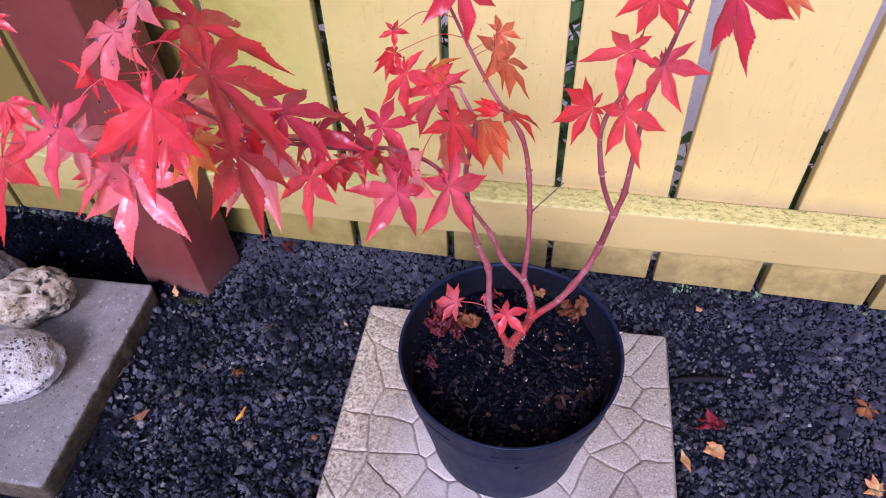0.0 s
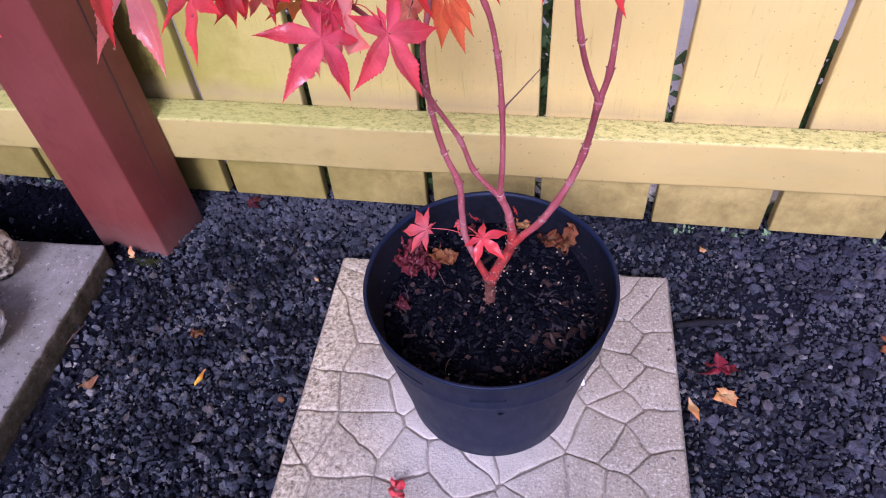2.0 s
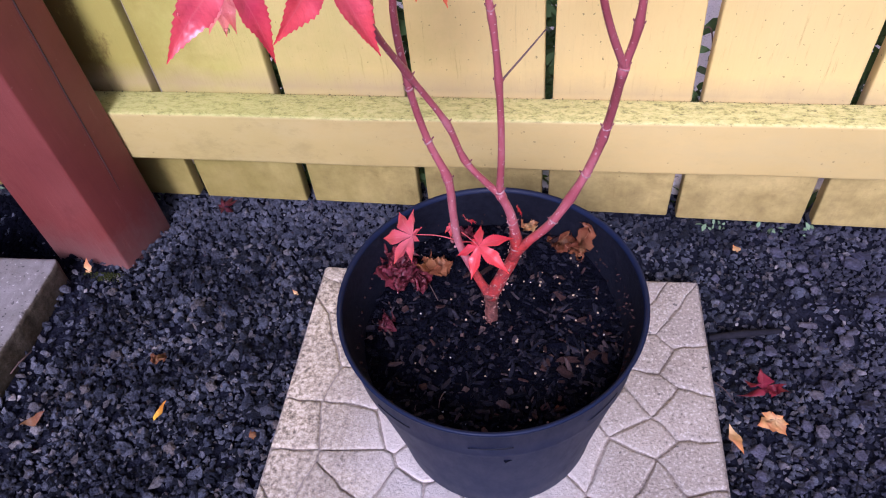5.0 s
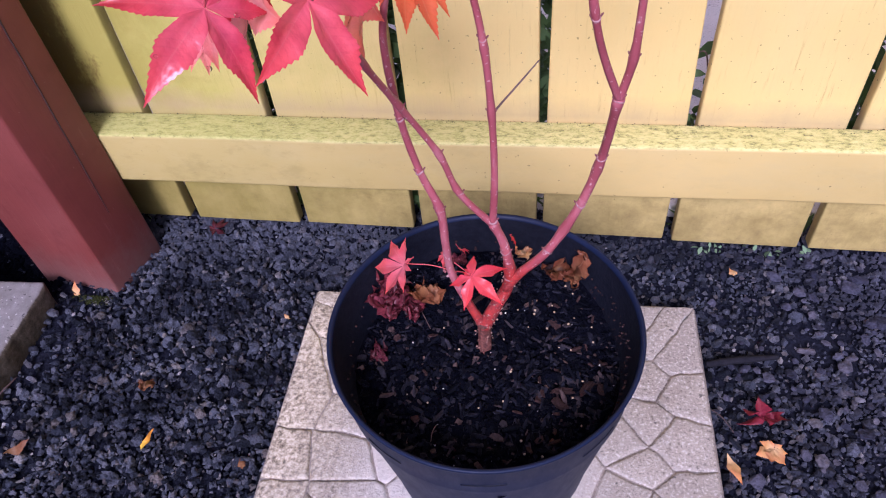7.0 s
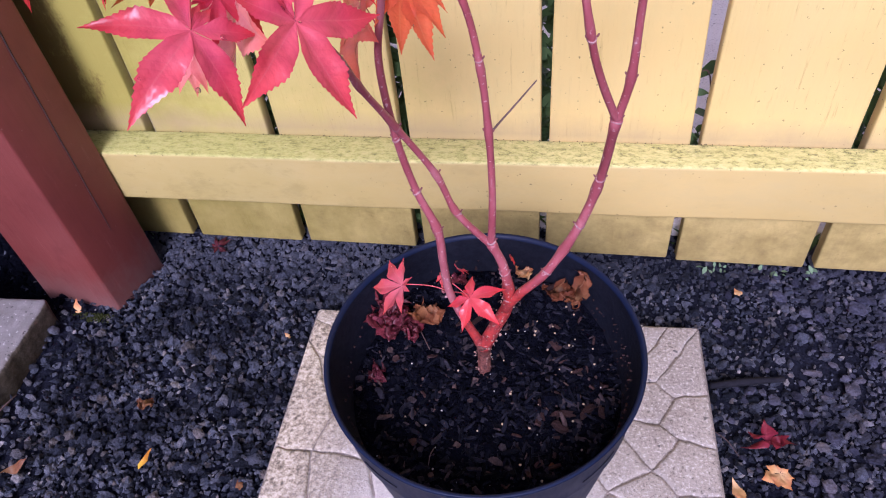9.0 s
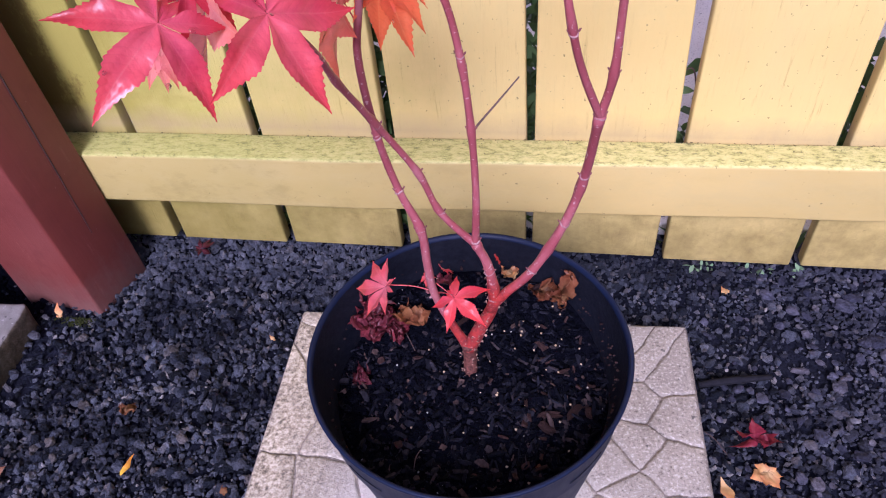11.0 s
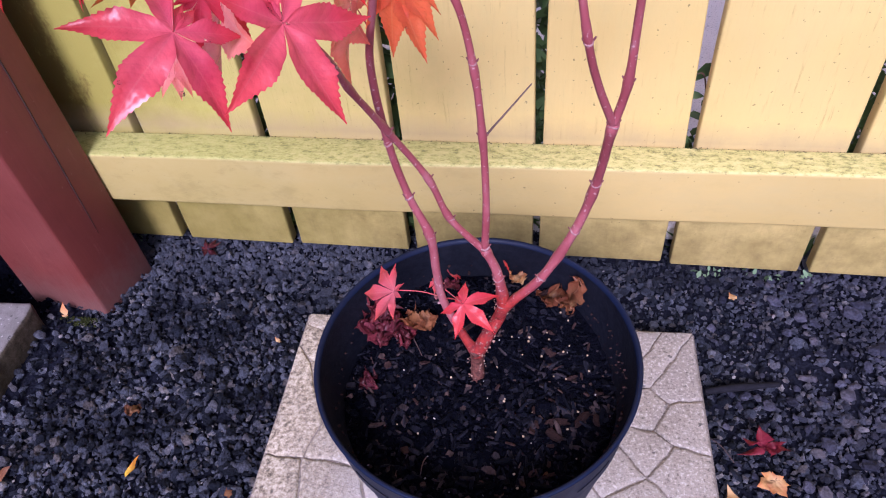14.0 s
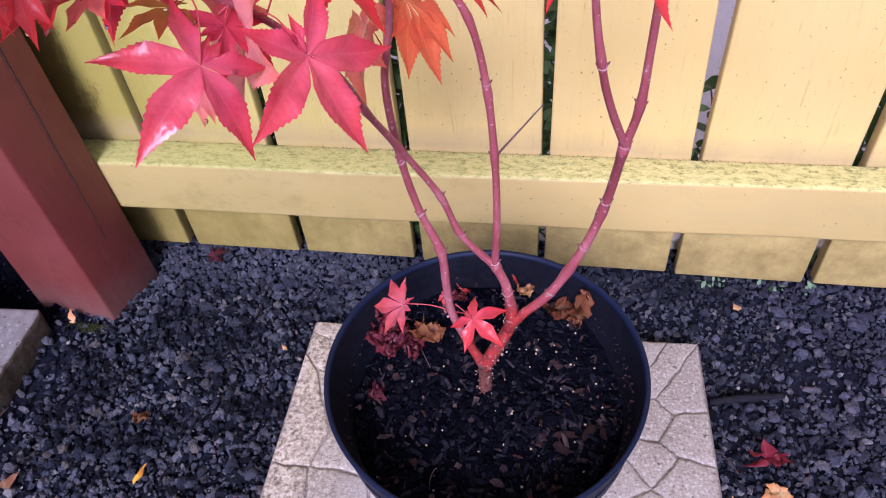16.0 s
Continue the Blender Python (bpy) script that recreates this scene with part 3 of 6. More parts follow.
for key, value in (("Base Color", (1, 1, 1, 1)), ("Roughness", 0.02), ("IOR", 1.33), ("Transmission Weight", 1.0)):
    WATER.node_tree.nodes["Principled BSDF"].inputs[key].default_value = value
GREEN = leaf_surface("green_weed_leaf", (0.03, 0.055, 0.014), (0.07, 0.11, 0.03), (0.12, 0.18, 0.06), 0.25, 0.5)
LIMESTONE = limestone("pitted_limestone", (0.68, 0.60, 0.45), (0.19, 0.125, 0.045), (0.10, 0.075, 0.035), 0.7, 0.97)
PALE_STONE = limestone("pale_lichened_stone", (0.70, 0.68, 0.65), (0.34, 0.29, 0.20), (0.20, 0.18, 0.14), 0.95, 0.0)
GREY_STONE = limestone("grey_field_stone", (0.22, 0.20, 0.18), (0.12, 0.11, 0.10), (0.07, 0.06, 0.05), 0.4, 0.2)
PATH_GREY = concrete("far_path_concrete", (0.66, 0.62, 0.60), (0.76, 0.72, 0.70), (0.8, 0.78, 0.76))
# for an unseen wall that only throws sunlight back
BOUNCE_WALL = plain("pale_bounce_render", (0.62, 0.55, 0.46), (0.70, 0.63, 0.54), 0.85, 60, 0.3)
HOLE = plain("dark_timber_end", (0.02, 0.012, 0.01), (0.05, 0.02, 0.018), 0.9, 80, 0.3)
STALK = plain("red_leaf_stalk", (0.36, 0.03, 0.035), (0.5, 0.06, 0.06), 0.4, 90, 0.1)
DRY_TWIG = plain("dry_grey_brown_twig", (0.06, 0.034, 0.028), (0.14, 0.085, 0.07), 0.85, 200, 0.4)
STRAW = plain("dark_dry_stick", (0.004, 0.004, 0.007), (0.016, 0.015, 0.020), 0.9, 120, 0.6, 0.2)


# ---- mesh helpers ----
def part(name, bm, material, parent=None, label="", smooth=True):
    me = bpy.data.meshes.new(name)
    bm.to_mesh(me)
    bm.free()
    if smooth:
        me.polygons.foreach_set("use_smooth", [True] * len(me.polygons))
    me.materials.append(material)
    ob = new(name, me)
    if parent is not None:
        ob.parent = parent
    return tagged(ob, label)


def mesh_part(name, verts, faces, material, parent=None, label="", smooth=False):
    me = bpy.data.meshes.new(name)
    me.from_pydata([tuple(v) for v in verts], [], [tuple(int(i) for i in f) for f in faces])
    if smooth:
        me.polygons.foreach_set("use_smooth", [True] * len(me.polygons))
    me.materials.append(material)
    ob = new(name, me)
    if parent is not None:
        ob.parent = parent
    return tagged(ob, label)


def thing(name, at, label, category, group="", kind=""):
    ob = new(name)
    ob.empty_display_size = 0.05
    ob.matrix_basis = at if isinstance(at, Matrix) else Matrix.Translation(at)
    return tagged(ob, label, category, group, kind)


def box(x0, x1, y0, y1, z0, z1, bevel=0.002, segs=2):
    bm = bmesh.new()
    bmesh.ops.create_cube(bm, size=1.0)
    for v in bm.verts:
        v.co = Vector((x0 if v.co.x < 0 else x1, y0 if v.co.y < 0 else y1, z0 if v.co.z < 0 else z1))
    if bevel:
        bmesh.ops.bevel(bm, geom=bm.edges[:], offset=bevel, segments=segs, affect="EDGES", profile=0.5)
    return bm


def lathe(profile, sides=96):
    bm = bmesh.new()
    rings = []
    for r, z in profile:
        rings.append([bm.verts.new((r * math.cos(2 * math.pi * i / sides), r * math.sin(2 * math.pi * i / sides), z)) for i in range(sides)])
    for a, b in zip(rings, rings[1:]):
        for i in range(sides):
            bm.faces.new((a[i], a[(i + 1) % sides], b[(i + 1) % sides], b[i]))
    bm.faces.new(reversed(rings[0]))
    bm.faces.new(rings[-1])
    bmesh.ops.recalc_face_normals(bm, faces=bm.faces[:])
    return bm


def spline(points, per=6):
    """Points on a smooth line through the given ones, each (x, y, z, radius)."""
    p = [np.array(q, float) for q in points]
    p = [2 * p[0] - p[1]] + p + [2 * p[-1] - p[-2]]
    out = []
    for i in range(1, len(p) - 2):
        for k in range(per):
            u = k / per
            a, b, c, d = p[i - 1:i + 3]
            out.append(0.5 * (2 * b + (c - a) * u + (2 * a - 5 * b + 4 * c - d) * u * u + (3 * b - a - 3 * c + d) * u ** 3))
    out.append(p[-2])
    return out


def tube(points, sides=10, per=6, wobble=0.0, nodes=()):
    """A tapered stem; nodes: places along it, 0 to 1, where it swells."""
    line = spline(points, per)
    bm = bmesh.new()
    rings, up = [], Vector((0.3, 1, 0.2)).normalized()
    n = len(line)
    for i, q in enumerate(line):
        a = Vector(line[max(i - 1, 0)][:3])
        b = Vector(line[min(i + 1, n - 1)][:3])
        way = (b - a).normalized()
        x = way.cross(up).normalized()
        y = way.cross(x)
        r = float(max(q[3] * 0.71, 0.0003))
        for s in nodes:
            r *= 1 + 0.28 * math.exp(-((i / (n - 1) - s) * n / 1.1) ** 2)
        r *= 1 + wobble * noise.noise(Vector(q[:3]) * 60)
        rings.append([bm.verts.new(Vector(q[:3]) + (x * math.cos(t) + y * math.sin(t)) * r) for t in (2 * math.pi * k / sides for k in range(sides))])
    for a, b in zip(rings, rings[1:]):
        for k in range(sides):
            bm.faces.new((a[k], a[(k + 1) % sides], b[(k + 1) % sides], b[k]))
    bm.faces.new(rings[0])
    bm.faces.new(rings[-1])
    bmesh.ops.recalc_face_normals(bm, faces=bm.faces[:])
    return bm


LOBES = ((-132, 0.36), (-84, 0.70), (-42, 0.93), (0, 1.0), (42, 0.93), (84, 0.70), (132, 0.36))


def leaf_mesh(size, spread=1.0, droop=0.22, fold=0.25, width=0.15, steps=34, curl=0.0, seed=0, lobes=LOBES):
    """One palmate maple leaf: pointed, toothed lobes round the stalk's end at the origin; the middle lobe along +y, its face to +z."""
    rnd = random.Random(seed)
    bm = bmesh.new()
    rib = bm.verts.layers.float.new("rib")
    out = bm.verts.layers.float.new("along")
    base = bm.verts.new((0, 0, 0))
    tips = [(radians(a * spread + rnd.uniform(-4, 4)), l * size * rnd.uniform(0.94, 1.05)) for a, l in lobes]
    limit = radians(172)
    tips = [(max(-limit, min(limit, a)), l) for a, l in tips]
    bows = [rnd.uniform(-0.05, 0.05) for _ in tips]
    sags = [rnd.uniform(-0.07, 0.07) for _ in tips]

    def spot(a, r, lift=0.0):
        z = -droop * r * (0.35 + 0.65 * r / size) + lift + curl * r * math.sin(3 * a + seed)
        return Vector((math.sin(a) * r, math.cos(a) * r, z))

    def side_line(i, j):
        """The outline of lobe i on the side of its neighbour j, from the stalk to the tip."""
        a, l = tips[i]
        if 0 <= j < len(tips):
            b, m = tips[j]
            half, deep = (b - a) / 2, 0.25 * min(l, m) + 0.03 * size
        else:
            half, deep = (0.5 if j > i else -0.5), 0.16 * l
        sign = 1 if half > 0 else -1
        line = []
        h = min(abs(half), 1.3)
        start = deep * math.sin(h)
        w = max(width * l, start * 1.03)
        for k in range(1, steps + 1):
            r = l * k / steps
            if r <= deep:
                off, along = r * math.sin(h), r * math.cos(h)
            else:
                v = (r - deep) / (l - deep)
                if v < 0.36:
                    off = start + (w - start) * math.sin(math.pi / 2 * v / 0.36)
                else:
                    q = (v - 0.36) / 0.64
                    off = w * ((1 - q) ** 1.12 * (1 - 0.28 * q * q) + 0.03 * q * (1 - q))
                tooth = rnd.uniform(0.5, 1.2)
                off *= 1 + (0.075 * tooth if k % 2 else -0.045) * min(1, 3 * v)
                along = max(r + (0.022 * l * tooth if k % 2 else 0), deep * math.cos(h))
                along -= (1 - min(1, v / 0.36)) * deep * (1 - math.cos(h)) * 0.6
            if k == steps:
                off, along = 0, l
            p = Vector((math.sin(a), math.cos(a))) * along + Vector((math.cos(a), -math.sin(a))) * off * sign
            rr = p.length
            z = spot(a, rr).z + fold * off * (0.8 + 0.2 * math.sin(k * 0.45 + i * 1.7))
            line.append(Vector((p.x, p.y, z)))
        return line

    def bent(p, i):
        """Bow lobe i a little to one side and up or down between its root and tip."""
        a, l = tips[i]
        v = min(1.0, math.hypot(p.x, p.y) / l)
        s = math.sin(math.pi * v) * v
        return p + Vector((math.cos(a) * bows[i] * l * s, -math.sin(a) * bows[i] * l * s, sags[i] * l * s))

    for i, (a, l) in enumerate(tips):
        mid = []
        for k in range(1, steps + 1):
            v = bm.verts.new(bent(spot(a, l * k / steps), i))
            v[rib], v[out] = 0.0, k / steps
            mid.append(v)
        for j in (i - 1, i + 1):
            half, edge = [], []
            for k, p in enumerate(side_line(i, j)[:-1]):
                v = bm.verts.new(bent(p, i))
                v[rib], v[out] = 1.0, (k + 1) / steps
                edge.append(v)
                gap = (v.co - mid[k].co).length
                q = (mid[k].co * 0.5 + v.co * 0.5) + Vector((0, 0, gap * (0.11 + 0.03 * math.sin(k * 0.7 + i * 2 + j))))
                h = bm.verts.new(q)
                h[rib], h[out] = 0.5, (k + 1) / steps
                half.append(h)
            flip = j > i
            quads = [(base, mid[0], half[0]), (base, half[0], edge[0])]
            for k in range(steps - 2):
                quads.append((mid[k], mid[k + 1], half[k + 1], half[k]))
                quads.append((half[k], half[k + 1], edge[k + 1], edge[k]))
            quads.append((mid[-2], mid[-1], half[-1]))
            quads.append((half[-1], mid[-1], edge[-1]))
            for q in quads:
                bm.faces.new(tuple(reversed(q)) if flip else q)
    bmesh.ops.remove_doubles(bm, verts=bm.verts[:], dist=size * 0.005)
    bmesh.ops.recalc_face_normals(bm, faces=bm.faces[:])
    return bm


# ---- ground ----
def relief(x, y):
    """Height of the ground: gentle lumps, and a hollow between the grey slab and the fence."""
    h = 0.004 * noise.noise(Vector((x * 7, y * 7, 0.3))) + 0.002 * noise.noise(Vector((x * 25, y * 25, 1.7)))
    across = max(0.0, min(1.0, (y - 0.665) / 0.03)) * max(0.0, min(1.0, (0.785 - y) / 0.045))
    return h - 0.035 * across * max(0.0, min(1.0, (-0.50 - x) / 0.05))


def make_ground():
    xs = [-400, -40, -8, -3] + [-1.6 + 0.02 * i for i in range(151)] + [3, 8, 40, 400]
    ys = [-400, -40, -8, -2, -0.6] + [-0.2 + 0.02 * i for i in range(70)] + [1.8, 3, 8, 40, 400]
    bm = bmesh.new()
    grid = [[bm.verts.new((x, y, relief(x, y) - 0.006)) for x in xs] for y in ys]
    for j in range(len(ys) - 1):
        for i in range(len(xs) - 1):
            bm.faces.new((grid[j][i], grid[j][i + 1], grid[j + 1][i + 1], grid[j + 1][i]))
    tagged(part("ground", bm, GROUND), "dark gritty soil under the gravel", "ground", kind="structure")


ICO = {}


def ico(fine=1):
    if fine not in ICO:
        bm = bmesh.new()
        bmesh.ops.create_icosphere(bm, subdivisions=fine, radius=1.0)
        bm.verts.index_update()
        ICO[fine] = (np.array([v.co[:] for v in bm.verts]), np.array([[v.index for v in f.verts] for f in bm.faces]))
        bm.free()
    return ICO[fine]


def broken(v0, n, rng, sharp):
    """n angular stones: balls cut flat by a few random planes, with chipped faces."""
    ways = rng.normal(0, 1, (n, 7, 3))
    ways /= np.linalg.norm(ways, axis=2, keepdims=True)
    depth = rng.uniform(0.92 - 0.9 * sharp, 0.95, (n, 7, 1))
    near = np.einsum("nkc,vc->nkv", ways, v0)
    cut = np.where(near > 0.05, depth / np.maximum(near, 0.05), 9.0).min(1)
    return v0[None] * (np.minimum(cut, 1.15)[..., None] + rng.uniform(-0.19, 0.19, (n, len(v0), 1)))


def stone_meshes(name, count, flat, material, seed, sharp=0.5, fine=2):
    """A few unit stones to share between many single ones."""
    rng = np.random.default_rng(seed)
    v0, f0 = ico(fine)
    made = []
    for lump in broken(v0, count, rng, sharp):
        me = bpy.data.meshes.new(name)
        lump = lump * (1 + rng.uniform(-0.3, 0.3), 1 + rng.uniform(-0.3, 0.3), flat)
        me.from_pydata(lump.tolist(), [], f0.tolist())
        me.materials.append(material)
        made.append(me)
    return made


def single_stones(name, places, sizes, meshes, parent, seed, roll):
    """Stones that can be picked out one by one, each an object under parent."""
    rnd = random.Random(seed)
    for (x, y, z), r in zip(places, sizes):
        ob = new(name, rnd.choice(meshes))
        ob.parent = parent
        ob.matrix_basis = pose(x, y, z, rnd.gauss(0, roll), rnd.gauss(0, roll), rnd.uniform(0, 360)) @ Matrix.Diagonal((r, r, r, 1))


def scatter(name, places, sizes, flat, material, parent=None, label="", seed=1, sharp=0.35, long=0.35, roll=0.45, fine=1):
    """Many small angular lumps in one mesh. places: (n, 3); sizes: (n,) radii; flat: height to width."""
    rng = np.random.default_rng(seed)
    v0, f0 = ico(fine)
    n = len(places)
    if fine > 1:
        lump = broken(v0, n, rng, sharp)
    else:
        lump = v0[None] * (1 + rng.uniform(-sharp, sharp, (n, len(v0), 1)))
    lump = lump * np.stack([1 + rng.uniform(-long, long, n), 1 + rng.uniform(-long, long, n), flat * (1 + rng.uniform(-0.3, 0.3, n))], 1)[:, None]
    lump = lump * sizes[:, None, None]
    tilt = rng.normal(0, roll, (n, 2))
    ca, sa = np.cos(tilt[:, 0])[:, None], np.sin(tilt[:, 0])[:, None]
    y, z = lump[..., 1] * ca - lump[..., 2] * sa, lump[..., 1] * sa + lump[..., 2] * ca
    a = rng.uniform(0, 2 * np.pi, n)
    c, s = np.cos(a)[:, None], np.sin(a)[:, None]
    x, y = lump[..., 0] * c - y * s, lump[..., 0] * s + y * c
    verts = np.stack([x, y, z], 2) + places[:, None]
    faces = f0[None] + (np.arange(n) * len(v0))[:, None, None]
    me = bpy.data.meshes.new(name)
    me.vertices.add(n * len(v0))
    me.vertices.foreach_set("co", verts.reshape(-1))
    m = n * len(f0)
    me.loops.add(m * 3)
    me.loops.foreach_set("vertex_index", faces.reshape(-1).astype(np.int32))
    me.polygons.add(m)
    me.polygons.foreach_set("loop_start", np.arange(0, m * 3, 3, dtype=np.int32))
    me.update(calc_edges=True)
    me.polygons.foreach_set("use_smooth", [False] * m)
    me.materials.append(material)
    ob = new(name, me)
    if parent is not None:
        ob.parent = parent
    return tagged(ob, label)


def slivers(name, places, lengths, material, parent=None, label="", seed=1, slim=0.3):
    """Many thin splintered chips in one mesh, lying nearly flat."""
    rng = np.random.default_rng(seed)
    outline = np.array([(-1, -0.8), (0.2, -1), (0.95, -0.75), (1.05, 0.5), (0.1, 1), (-0.9, 0.8)])
    k = len(outline)
    verts, faces = [], []
    for i, (p, l) in enumerate(zip(places, lengths)):
        w = min(l, 0.006) * slim * rng.uniform(0.5, 2.2)
        pts = outline * (1 + rng.uniform(-0.25, 0.25, (k, 2))) * (l / 2, w / 2)
        m = pose(*p, rng.normal(0, 22), rng.normal(0, 22), rng.uniform(0, 360))
        t = 0.0009 + 0.12 * w
        verts += [m @ Vector((x, y, z)) for z in (0, t) for x, y in pts * (1 if z == 0 else 0.9)]
        b = i * 2 * k
        faces.append([b + k + j for j in range(k)])
        faces += [(b + j, b + (j + 1) % k, b + k + (j + 1) % k, b + k + j) for j in range(k)]
    return mesh_part(name, verts, faces, material, parent, label)


PAVER_AT, PAVER_TURN, PAVER_TOP, PAVER_SIZE = (-0.134, 0.695), 1.9, 0.030, 0.45


def in_paver(x, y, grow=0.0):
    t = radians(PAVER_TURN)
    dx, dy = x - PAVER_AT[0], y - PAVER_AT[1]
    u, v = dx * math.cos(t) + dy * math.sin(t), -dx * math.sin(t) + dy * math.cos(t)
    return -grow < u < PAVER_SIZE + grow and -PAVER_SIZE - grow < v < grow


def in_slab(x, y, grow=0.0):
    return x < -0.485 + 0.06 * (0.668 - y) + grow and 0.32 - grow < y < 0.668 + 0.06 * (x + 0.485) + grow


def make_gravel():
    rng = np.random.default_rng(5)
    small, large, single = [], [], []
    for count, lo, hi in ((36000, 0.0011, 0.0024), (36000, 0.0022, 0.0041), (4200, 0.0040, 0.0072), (280, 0.0066, 0.0096)):
        for _ in range(count):
            x, y = rng.uniform(-1.10, 0.92), rng.uniform(0.27, 0.90)
            if in_paver(x, y, -0.004) or in_slab(x, y, -0.004):
                continue
            if x < -0.51 and 0.67 < y < 0.812 and rng.random() < 0.88:
                continue
            if y > 0.84 and rng.random() < 0.5:
                continue
            # bare black soil beside the slab and in one patch near the fence; by the post's foot it stands in for the
            # post's shade
            bare = math.exp(-(((x - 0.44) / 0.06) ** 2 + ((y - 0.70) / 0.04) ** 2)) + math.exp(-(((x + 0.46) / 0.035) ** 2 + ((y - 0.655) / 0.03) ** 2))
            if rng.random() < 0.7 * max(bare, float(in_slab(x, y, 0.042 + 0.020 * noise.noise(Vector((x * 40, y * 40, 2.0)))))):
                continue
            # coarse and fine stones lie in drifts
            drift = noise.noise(Vector((x * 11, y * 11, 8.0)))
            if hi > 0.0042 and drift < -0.12 and rng.random() < 0.55:
                continue
            right = min(1.0, max(0.0, (x - 0.05) / 0.3))
            r = rng.uniform(lo, hi) * (1 - 0.2 * right)
            z = relief(x, y) - 0.0035 + rng.uniform(0, 0.0042) * (1 - 0.6 * right) + (0.35 * r - 0.0012) * (1 - 0.7 * right)
            if r > 0.0044 and -0.47 < x < -0.15 and 0.38 < y < 0.64 and len(single) < 300:
                single.append((x, y, z, r))
            else:
                (small if hi < 0.0042 else large).append((x, y, z, r))
    small, large = np.array(small), np.array(large)
    ob = scatter("gravel", large[:, :3], large[:, 3], 0.78, GRAVEL, seed=6, sharp=0.55, long=0.32, roll=1.0, fine=2)
    tagged(ob, "dark angular crushed stone gravel over bare soil", "gravel", kind="stuff")
    shapes = stone_meshes("stone", 14, 0.78, GRAVEL_SINGLE, 61, 0.55)
    single_stones("stone", [q[:3] for q in single], [q[3] for q in single], shapes, ob, 62, 50)
    ob = scatter("fine_gravel", small[:, :3], small[:, 3], 0.85, GRAVEL, seed=7, sharp=0.62, long=0.5, roll=1.0)
    tagged(ob, "fine dark grit between the larger gravel", "gravel", kind="stuff")


def make_pebbles():
    """Flatter, larger pebbles in the bare soil beside the paving slab."""
    rng = np.random.default_rng(15)
    pts, rad = [], []
    while len(pts) < 760:
        x, y = rng.uniform(0.33, 0.95), rng.uniform(0.3, 0.822)
        bare = math.exp(-(((x - 0.42) / 0.07) ** 2 + ((y - 0.70) / 0.05) ** 2))
        if in_paver(x, y, 0.006) or rng.random() < 0.5 * (x < 0.38) or rng.random() < 0.85 * bare:
            continue
        r = 0.0030 + (0.0042 + 0.0040 * min(1.0, max(0.0, (x - 0.42) / 0.15))) * rng.random() ** 2.4 + (0.003 if y > 0.77 and rng.random() < 0.2 else 0)
        if any((x - p[0]) ** 2 + (y - p[1]) ** 2 < (0.8 * (r + q)) ** 2 for p, q in zip(pts, rad)):
            continue
        pts.append((x, y, relief(x, y) + 0.001))
        rad.append(r)
    near = [i for i in range(len(pts)) if pts[i][0] < 0.66 and rad[i] > 0.0032][:300]
    rest = [i for i in range(len(pts)) if i not in set(near)]
    pts, rad = np.array(pts), np.array(rad)
    ob = scatter("pebbles", pts[rest], rad[rest], 0.42, PEBBLE, seed=16, sharp=0.45, roll=0.2, fine=2)
    tagged(ob, "flat grey pebbles bedded in the dark soil", "pebbles", kind="stuff")
    single_stones("pebble", pts[near].tolist(), rad[near].tolist(), stone_meshes("pebble", 14, 0.42, PEBBLE_SINGLE, 63, 0.42), ob, 64, 9)
    rng = np.random.default_rng(17)
    n = 110
    pts = np.stack([rng.uniform(-0.9, 0.9, n), rng.uniform(0.25, 0.82, n), np.full(n, 0.003)], 1)
    pts = pts[[not in_paver(p[0], p[1], 0.004) and not in_slab(p[0], p[1], 0.004) for p in pts]]
    ob = scatter("pale_chips", pts, rng.uniform(0.0010, 0.0030, len(pts)), 0.6, PALE_CHIP, seed=18)
    tagged(ob, "small pale stone chips among the gravel", "stone chips", kind="stuff")


def make_hollow():
    """Black crumbly soil in the hollow behind the grey slab."""
    rng = np.random.default_rng(19)
    n = 7000
    x, y = rng.uniform(-1.15, -0.50, n), rng.uniform(0.672, 0.815, n)
    pts = np.stack([x, y, [relief(a, b) - 0.004 for a, b in zip(x, y)] + rng.uniform(0, 0.006, n)], 1)
    ob = scatter("soil_crumbs", pts, 0.0018 + 0.0065 * rng.random(n) ** 2.5, 0.7, COMPOST, seed=20, sharp=0.5)
    tagged(ob, "black crumbly soil in the hollow behind the slab", "soil", kind="stuff")


make_ground()
make_gravel()
make_pebbles()
make_hollow()


# ---- fence: upright boards with open gaps and one low rail in front ----
BOARD_Y, PITCH, GAP = 0.830, 0.1635, 0.0115
fence = thing("wooden_fence", (0, BOARD_Y, 0), "yellow painted board fence with algae and open gaps", "fence")


def rail_rise(x):
    """The low rail climbs a little to one side."""
    return 0.0075 * max(-0.1, min(1.2, (x + 0.36) / 0.82))


